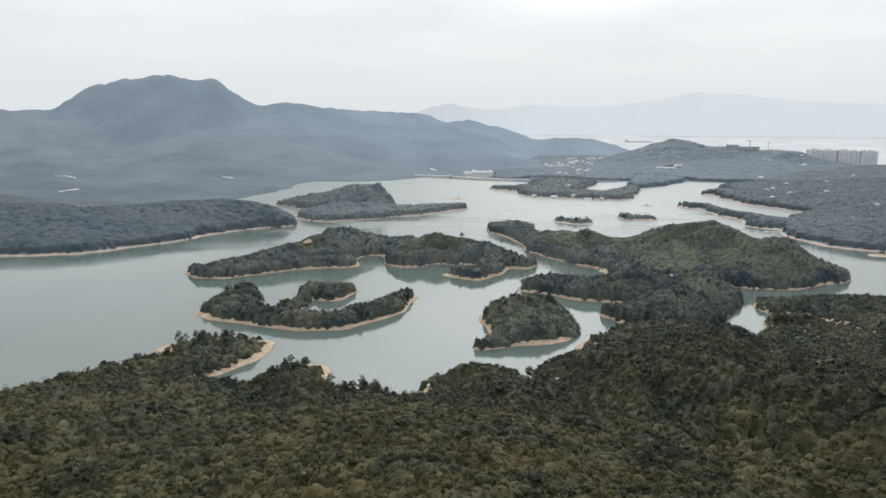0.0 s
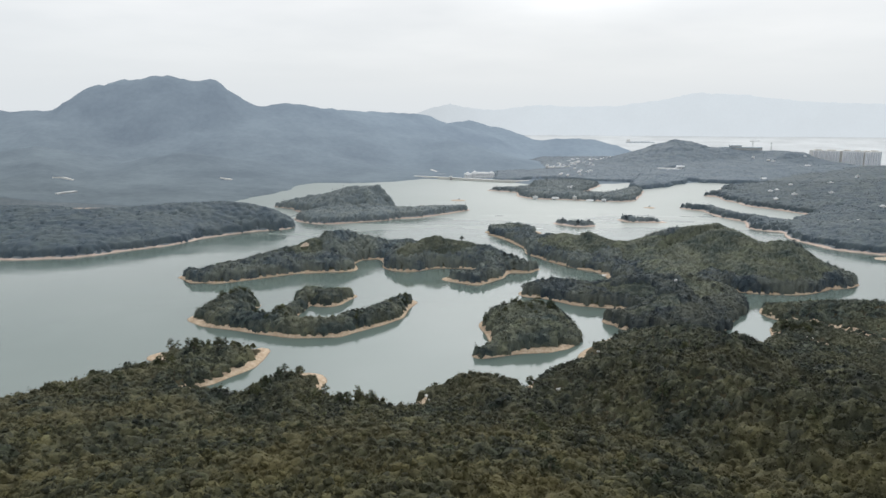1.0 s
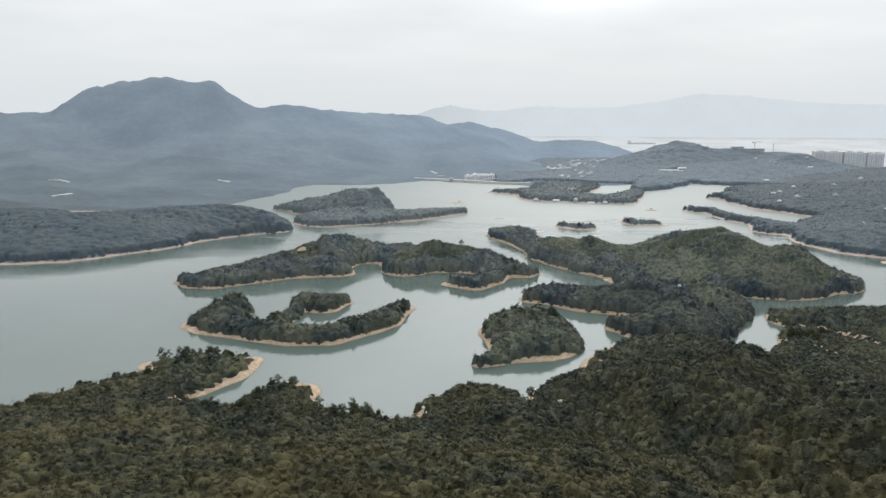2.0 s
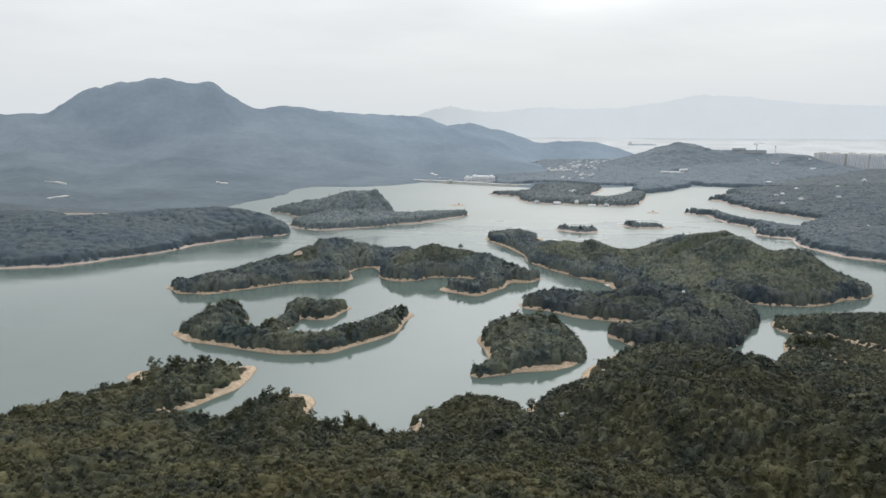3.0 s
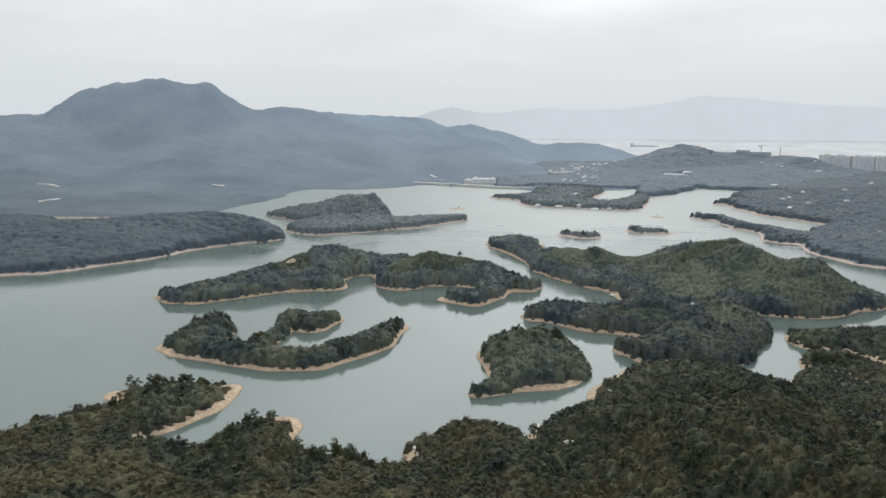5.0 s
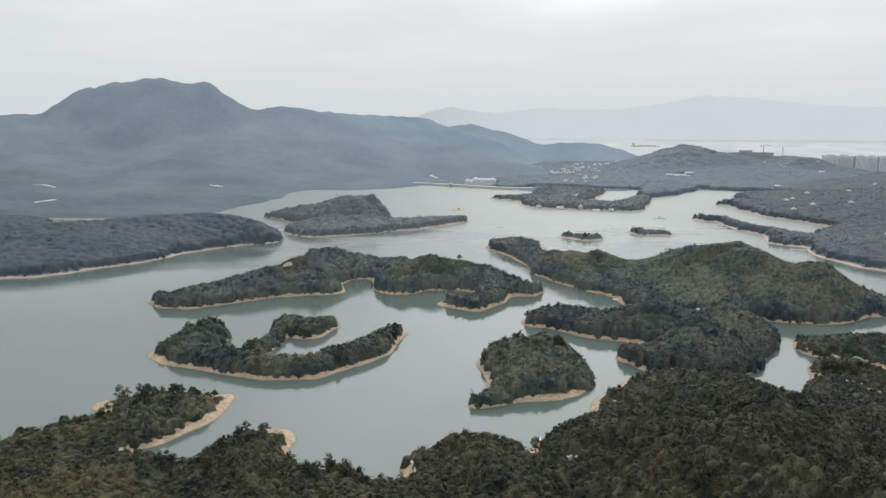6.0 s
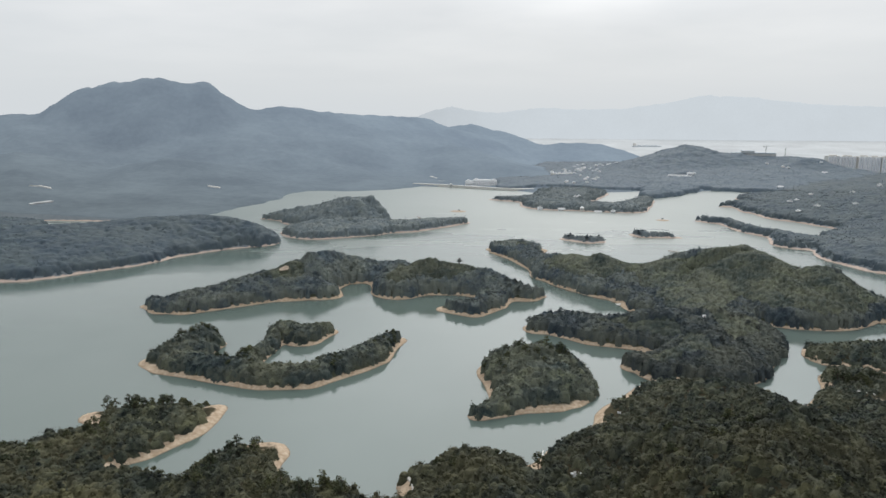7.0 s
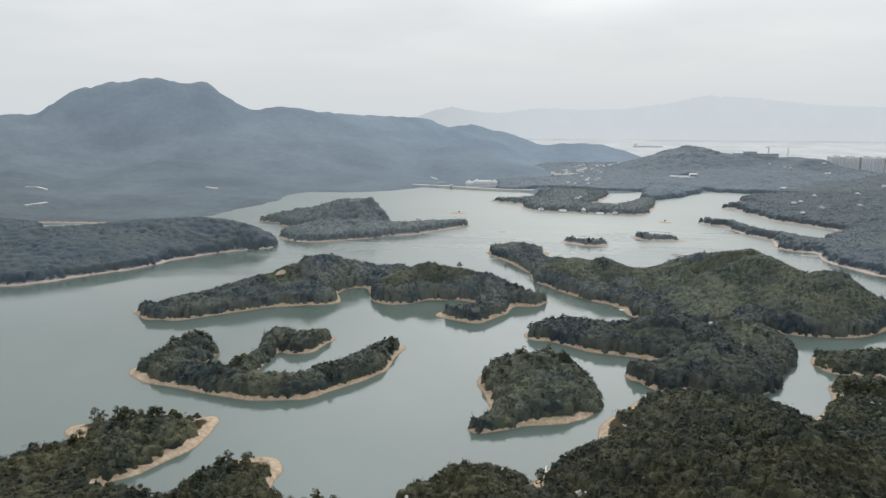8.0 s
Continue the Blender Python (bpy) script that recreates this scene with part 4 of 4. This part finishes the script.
hr = random.Random(12)
for cx, cy, rx, ry, count in ((240, 2300, 45, 60, 11), (300, 2480, 70, 90, 13), (390, 2690, 90, 50, 14), (290, 2170, 40, 40, 8), (235, 2060, 40, 30, 4), (340, 2560, 50, 60, 9)):
    for _ in range(count):
        put_house(hr.choice((0, 0, 1, 2, 3)), cx + hr.uniform(-rx, rx), cy + hr.uniform(-ry, ry), hr.uniform(-35, 35))
for x, y, kind in ((112, 1598, 0), (157, 1594, 1), (200, 1588, 2), (232, 1572, 1), (262, 1566, 0), (205, 1746, 0), (215, 1765, 2), (785, 2029, 1), (671, 1689, 0), (752, 1774, 2), (792, 1650, 0), (640, 1232, 0), (747, 1357, 2), (614, 1513, 2), (1021, 1990, 0), (660, 1535, 0), (918, 2479, 0), (956, 2403, 0), (945, 2415, 2), (1027, 2308, 1), (1077, 2448, 0), (690, 1700, 2), (860, 1800, 0)):
    put_house(kind, x, y, hr.uniform(-25, 25), -3.0 if y < 1600 and x < 300 else -1.5 if y < 1900 else 1.5)


# long white building behind the dam
def institute(x, y, turn):
    thing = tagged(new("waterworks_building"), "long white building with stepped wings behind the dam", "building")
    thing.matrix_basis = pose(x, y, land_z(x, y), 0, 0, turn)
    for x0, x1, d, h in ((-44, -22, 18, 11), (-22, 26, 22, 15), (26, 44, 18, 14)):
        part("wing", boxed(x0 + 0.01, -d / 2, -3, x1 - 0.01, d / 2, h), WHITE, thing)
        part("roof", boxed(x0 + 1, -d / 2 + 1, h, x1 - 1, d / 2 - 1, h + 0.8), ROOF_GREY, thing)
        part("plant_room", boxed(x0 + 5, -4, h + 0.8, x0 + 12, 4, h + 4), WHITE, thing)
        n = int((x1 - x0) // 5)
        for fl in range(int(h // 4)):
            for k in range(n):
                wx = x0 + (k + 0.5) * (x1 - x0) / n
                part("window", boxed(wx - 1.7, -d / 2 - 0.12, fl * 4 + 1.2, wx + 1.7, -d / 2 + 0.2, fl * 4 + 3.0), GLASS, thing)
    return thing


institute(-22, 2052, -2)

# the dam, with its parapet and intake tower
dam = tagged(new("dam"), "low grey masonry dam with a parapet across the far shore", "dam")
nodes = [(-215, 2062), (-150, 2046), (-95, 2022), (-40, 1996), (20, 1972), (70, 1958), (120, 1962)]
for (ax, ay), (bx, by) in zip(nodes, nodes[1:]):
    for name, z0, z1, half, mat in (("wall", -4, 5.0, 4.0, PALE), ("parapet", 5.0, 6.0, 4.4, PALE)):
        ln = math.hypot(bx - ax, by - ay)
        piece = part(name, boxed(0, -half, z0, ln - 0.02, half, z1), mat, dam)
        piece.matrix_basis = Matrix.Translation((ax, ay, 0)) @ Matrix.Rotation(math.atan2(by - ay, bx - ax), 4, "Z")
tower = tagged(new("intake_tower"), "small grey intake tower standing in the water by the dam", "tower")
tower.matrix_basis = pose(-104, 2012, 0)
bm = tube(bmesh.new(), (0, 0, -5), (0, 0, 9), 3.4, 3.2, 12)
part("shaft", bm, GREY, tower)
part("cap", tube(bmesh.new(), (0, 0, 9), (0, 0, 11.5), 4.2, 2.6, 12), ROOF_GREY, tower)
strip("spillway_apron", -180, 2245, -158, 2225, 9, PALE, "pale concrete apron on the slope behind the dam", "concrete apron", 1.5)


# residential towers by the sea
def tower_block(width, depth, high, bays, label):
    thing = tagged(new("residential_tower"), label, "apartment tower", "towers by the sea")
    part("core", boxed(-width / 2, -depth / 2, -30, width / 2, depth / 2, high), PALE, thing)
    step = width / bays
    for k in range(bays):
        cx = -width / 2 + (k + 0.5) * step
        part("bay", boxed(cx - step * 0.33, -depth / 2 - 3.2, -30, cx + step * 0.33, -depth / 2 - 0.02, high - (1.5 if k % 2 else 0)), WHITE, thing)
        part("window_column", boxed(cx - step * 0.12, -depth / 2 - 3.5, -26, cx + step * 0.12, -depth / 2 - 3.22, high - 3), SHADE, thing)
        if k:
            # Shade between two bays put in as a darker strip.
            part("recess", boxed(cx - step * 0.64, -depth / 2 - 0.4, -30, cx - step * 0.36, -depth / 2 - 0.03, high - 4), SHADE, thing)
    for fl in range(1, 15):
        z = -24 + fl * (high + 22) / 15
        part("floor_band", boxed(-width / 2 - 0.2, -depth / 2 - 3.6, z, width / 2 + 0.2, -depth / 2 - 3.4, z + 0.5), PALE, thing)
    part("roof_house", boxed(-width / 4, -depth / 4, high, width / 4, depth / 4, high + 5), CREAM, thing)
    part("parapet", boxed(-width / 2 - 0.3, -depth / 2 - 0.3, high - 0.2, width / 2 + 0.3, depth / 2 + 0.3, high + 1.2), PALE, thing)
    return thing


for x, y, width, high, bays, turn, label in (
    (1236, 2709, 48, 55, 5, 6, "cream apartment tower with ribbed bays above the trees"),
    (1292, 2722, 56, 53, 6, -4, "broad cream apartment tower with a roof house"),
    (1346, 2716, 44, 53, 5, 4, "cream apartment tower with deep vertical recesses"),
    (1392, 2730, 38, 51, 4, -6, "narrow cream apartment tower among others"),
    (1424, 2722, 26, 50, 3, 0, "slim cream apartment tower set back in the row"),
    (1456, 2735, 46, 50, 5, 5, "cream apartment tower at the end of the row"),
):
    tower_block(width, 22, high, bays, label).matrix_basis = pose(x, y, 0, 0, 0, turn)


# building site on the hill, with two cranes
site = tagged(new("hilltop_building"), "long unfinished grey-blue building on the wooded ridge", "building")
site.matrix_basis = pose(928, 2575, 50, 0, 0, -3)
part("block", boxed(-92, -12, -15, 50, 12, 20), GREY, site)
part("roof", boxed(-93, -13, 20, 51, 13, 22), ROOF_BLUE, site)
part("upper_block", boxed(-60, -9, 22, -20, 9, 27), GREY, site)
part("upper_roof", boxed(-61, -10, 27, -19, 10, 28.2), ROOF_BLUE, site)
part("annex", boxed(50.02, -10, -15, 108, 10, 8), GREY, site)
part("terrace", boxed(-92, -14, 8, 40, -12.02, 11), PALE, site)


def crane(x, y, z, high, jib, turn):
    thing = tagged(new("tower_crane"), "thin tower crane standing over the hilltop building", "crane", "cranes on the ridge")
    thing.matrix_basis = pose(x, y, z, 0, 0, turn)
    bm = bmesh.new()
    for i in (-1, 1):
        for j in (-1, 1):
            tube(bm, (i, j, -20), (i, j, high), 0.35, 0.35, 4)
    for k in range(int(high // 4)):
        s = 1 if k % 2 else -1
        tube(bm, (-s, -1, k * 4), (s, -1, k * 4 + 4), 0.2, 0.2, 4)
    part("mast", bm, STEEL, thing)
    bm = bmesh.new()
    tube(bm, (-jib * 0.35, 0, high), (jib, 0, high), 0.5, 0.35, 4)
    tube(bm, (-jib * 0.35, 0, high + 1), (0, 0, high + 6), 0.25, 0.25, 4)
    tube(bm, (0, 0, high + 6), (jib * 0.8, 0, high + 0.4), 0.25, 0.25, 4)
    part("jib", bm, STEEL, thing)
    part("counterweight", boxed(-jib * 0.35, -1.2, high - 3, -jib * 0.35 + 4, 1.2, high - 0.5), GREY, thing)
    part("cab", boxed(0.8, -1.2, high - 3, 3, 1.2, high - 0.6), WHITE, thing)


crane(946, 2570, 70, 24, 30, 10)
crane(1011, 2570, 58, 28, 16, 60)

# white terrace building on the hill's flank
terrace = tagged(new("terrace_building"), "white low building on a cut terrace of the hill", "building")
terrace.matrix_basis = pose(590, 2276, land_z(590, 2276), 0, 0, -6)
part("retaining_wall", boxed(-42, -8, -6, 34, -4, 4), WHITE, terrace)
part("block", boxed(16, -4, -6, 40, 12, 13), WHITE, terrace)
part("long_roof", boxed(-40, -4, 4, 16, 8, 6), ROOF_GREY, terrace)
for k in range(5):
    part("window", boxed(18 + k * 4.3, -4.15, 5, 21 + k * 4.3, -3.9, 9), GLASS, terrace)

# cargo ship out at sea
ship = tagged(new("cargo_ship"), "long low cargo ship lying off the coast, tinted grey for haze", "ship")
ship.matrix_basis = pose(878, 4100, 14, 0, 0, 2)
bm = bmesh.new()
outline = [(-82, 0), (-78, 11), (60, 11), (84, 0), (60, -11), (-78, -11)]
low = [bm.verts.new((x * 0.97, y * 0.85, -3)) for x, y in outline]
high = [bm.verts.new((x, y, 7)) for x, y in outline]
for i in range(6):
    j = (i + 1) % 6
    bm.faces.new((low[i], low[j], high[j], high[i]))
bm.faces.new(high)
part("hull", bm, HULL, ship)
part("bridge", boxed(-76, -8, 7.01, -60, 8, 20), PALE, ship)
for k in range(5):
    part("hatch", boxed(-48 + k * 22, -8, 7.01, -32 + k * 22, 8, 9.5), HULL, ship)


# small sandbanks with a boat or a bush, jetties
def sandbank(x, y, rx, ry, label):
    bm = bmesh.new()
    rings = []
    r = random.Random(int(x + y))
    for f, z in ((1.35, -1.5), (1.0, 0.1), (0.7, 0.9), (0.3, 1.3)):
        rings.append([bm.verts.new((f * rx * math.cos(a) * r.uniform(0.9, 1.1), f * ry * math.sin(a) * r.uniform(0.9, 1.1), z)) for a in [2 * math.pi * i / 18 for i in range(18)]])
    for a, b in zip(rings, rings[1:]):
        for i in range(18):
            bm.faces.new((a[i], a[(i + 1) % 18], b[(i + 1) % 18], b[i]))
    bm.faces.new(rings[-1])
    me = bpy.data.meshes.new("sandbank")
    bm.to_mesh(me)
    bm.free()
    me.materials.append(SAND)
    ob = tagged(new("sandbank", me), label, "sandbank")
    ob.location = (x, y, 0)


sandbank(-63, 1556, 17, 14, "small bare sandbank rising from the lake")
sandbank(342, 1474, 13, 10, "tiny bare sandbank off the wooded point")
flat_bank = lambda a, b: np.full_like(a, 1.2)
grove(rng, flat_bank, -62, 1557, 4, 3, 2, (5,), 0.5, 0.4)
grove(rng, flat_bank, 341, 1475, 3, 2, 2, (5,), 0.5, 0.35)


def jetty(x0, y0, x1, y1, label):
    thing = tagged(new("jetty"), label, "jetty")
    ln = math.hypot(x1 - x0, y1 - y0)
    thing.matrix_basis = Matrix.Translation((x0, y0, 0)) @ Matrix.Rotation(math.atan2(y1 - y0, x1 - x0), 4, "Z")
    part("deck", boxed(0, -1.3, 1.3, ln, 1.3, 1.7), TIMBER, thing)
    for k in range(int(ln // 6) + 1):
        for s in (-1, 1):
            part("pile", tube(bmesh.new(), (k * 6 + 0.4, s, -4), (k * 6 + 0.4, s, 1.3), 0.22, 0.22, 6), TIMBER, thing)


jetty(-112, 1405, -140, 1462, "thin timber jetty reaching out from the wooded island")
sandbank(306, 1143, 13, 11, "bare sandy spit with a clump of bushes behind the headland")
grove(rng, flat_bank, 302, 1144, 5, 4, 4, (5,), 0.5, 0.55)
sandbank(556, 986, 17, 11, "bare ochre shoal with a few trees by the wooded shore")
grove(rng, flat_bank, 562, 988, 7, 4, 4, (6,), 0.5, 0.6)
jetty(296, 1147, 276, 1162, "short timber jetty on a sandy spit")

# hillside grave, footpath, clearing tracks, cut slopes
def hillside_grave(x, y, size, turn, label):
    thing = tagged(new("hillside_grave"), label, "grave", "graves on the wooded slope")
    thing.matrix_basis = pose(x, y, land_z(x, y) + 0.6, -28, 0, turn) @ Matrix.Scale(size, 4)
    bm = bmesh.new()
    arc = [math.radians(a) for a in range(-35, 216, 16)]
    for a, b in zip(arc, arc[1:]):
        tube(bm, (2.6 * math.cos(a), 3.2 * math.sin(a), 0.5), (2.6 * math.cos(b), 3.2 * math.sin(b), 0.5), 0.5, 0.5, 6)
    part("kerb", bm, WHITE, thing)
    part("slab", boxed(-2.2, -2.0, -1.5, 2.2, 2.4, 0.15), GREY, thing)
    part("headstone", boxed(-0.7, 2.0, 0.15, 0.7, 2.5, 1.5), PALE, thing)


hillside_grave(54.0, 465.0, 1.0, 8, "small white horseshoe-shaped grave on the wooded slope")
hillside_grave(94.5, 559.0, 0.5, -30, "small white curved grave above the cove")
strip("footpath", 39, 504, 40.5, 518, 1.2, PALE, "short pale concrete steps above a cove", "path", 1.0, 0.3)
EARTH = plain("bare_red_earth", (0.20, 0.13, 0.09), 0.95, 0.1, 0.3, 0.5)
strip("bare_earth", -157, 238, -137, 227, 6.5, EARTH, "bare reddish-brown earth patch in the scrub", "bare ground", 0.3, 1.0)
strip("bare_slope", -240, 879, -229, 885, 5.0, SAND, "pale ochre landslip scar on the island ridge", "landslip", 0.8, 0.5)
strip("bare_slope", 134, 866, 149, 855, 4.5, PALE, "pale bare rock bank at the head of the channel", "rock bank", 0.8, 0.5)
strip("footpath", -43, 474, -36, 450, 1.5, PALE, "pale winding footpath down to the water", "path", 0.7, 3.0)
strip("dirt_track", 272, 603, 284, 601, 3.0, PALE, "short pale concrete track in a clearing", "path", 0.6, 1.0)
strip("dirt_track", 280, 592, 294, 578, 2.6, SAND, "bare earth track through trees on the shore", "path", 0.6, 1.0)
strip("road_cut", -1050, 1624, -996, 1618, 7, PALE, "pale road cut across the hazy mountainside", "road cut", 3.0, 2.0)
strip("road_cut", -926, 1440, -905, 1478, 16, GREY, "grey concreted slope below the mountain road", "road cut", 2.5, 3.0)
strip("road_cut", -700, 1790, -668, 1786, 6, PALE, "short pale road cut on the mountain foot", "road cut", 3.0, 1.0)

# little white marker hut on the headland
hut = tagged(new("marker_hut"), "tiny white hut in the scrub on the headland", "hut")
hut.matrix_basis = pose(199, 727, land_z(199, 727) + 4.2)
part("wall", boxed(-1.1, -1.1, -4.5, 1.1, 1.1, 1.4), WHITE, hut)
part("roof", boxed(-1.4, -1.4, 1.4, 1.4, 1.4, 1.7), ROOF_GREY, hut)
part("doorway", boxed(-0.4, -1.16, -0.6, 0.4, -1.05, 1.0), TIMBER, hut)
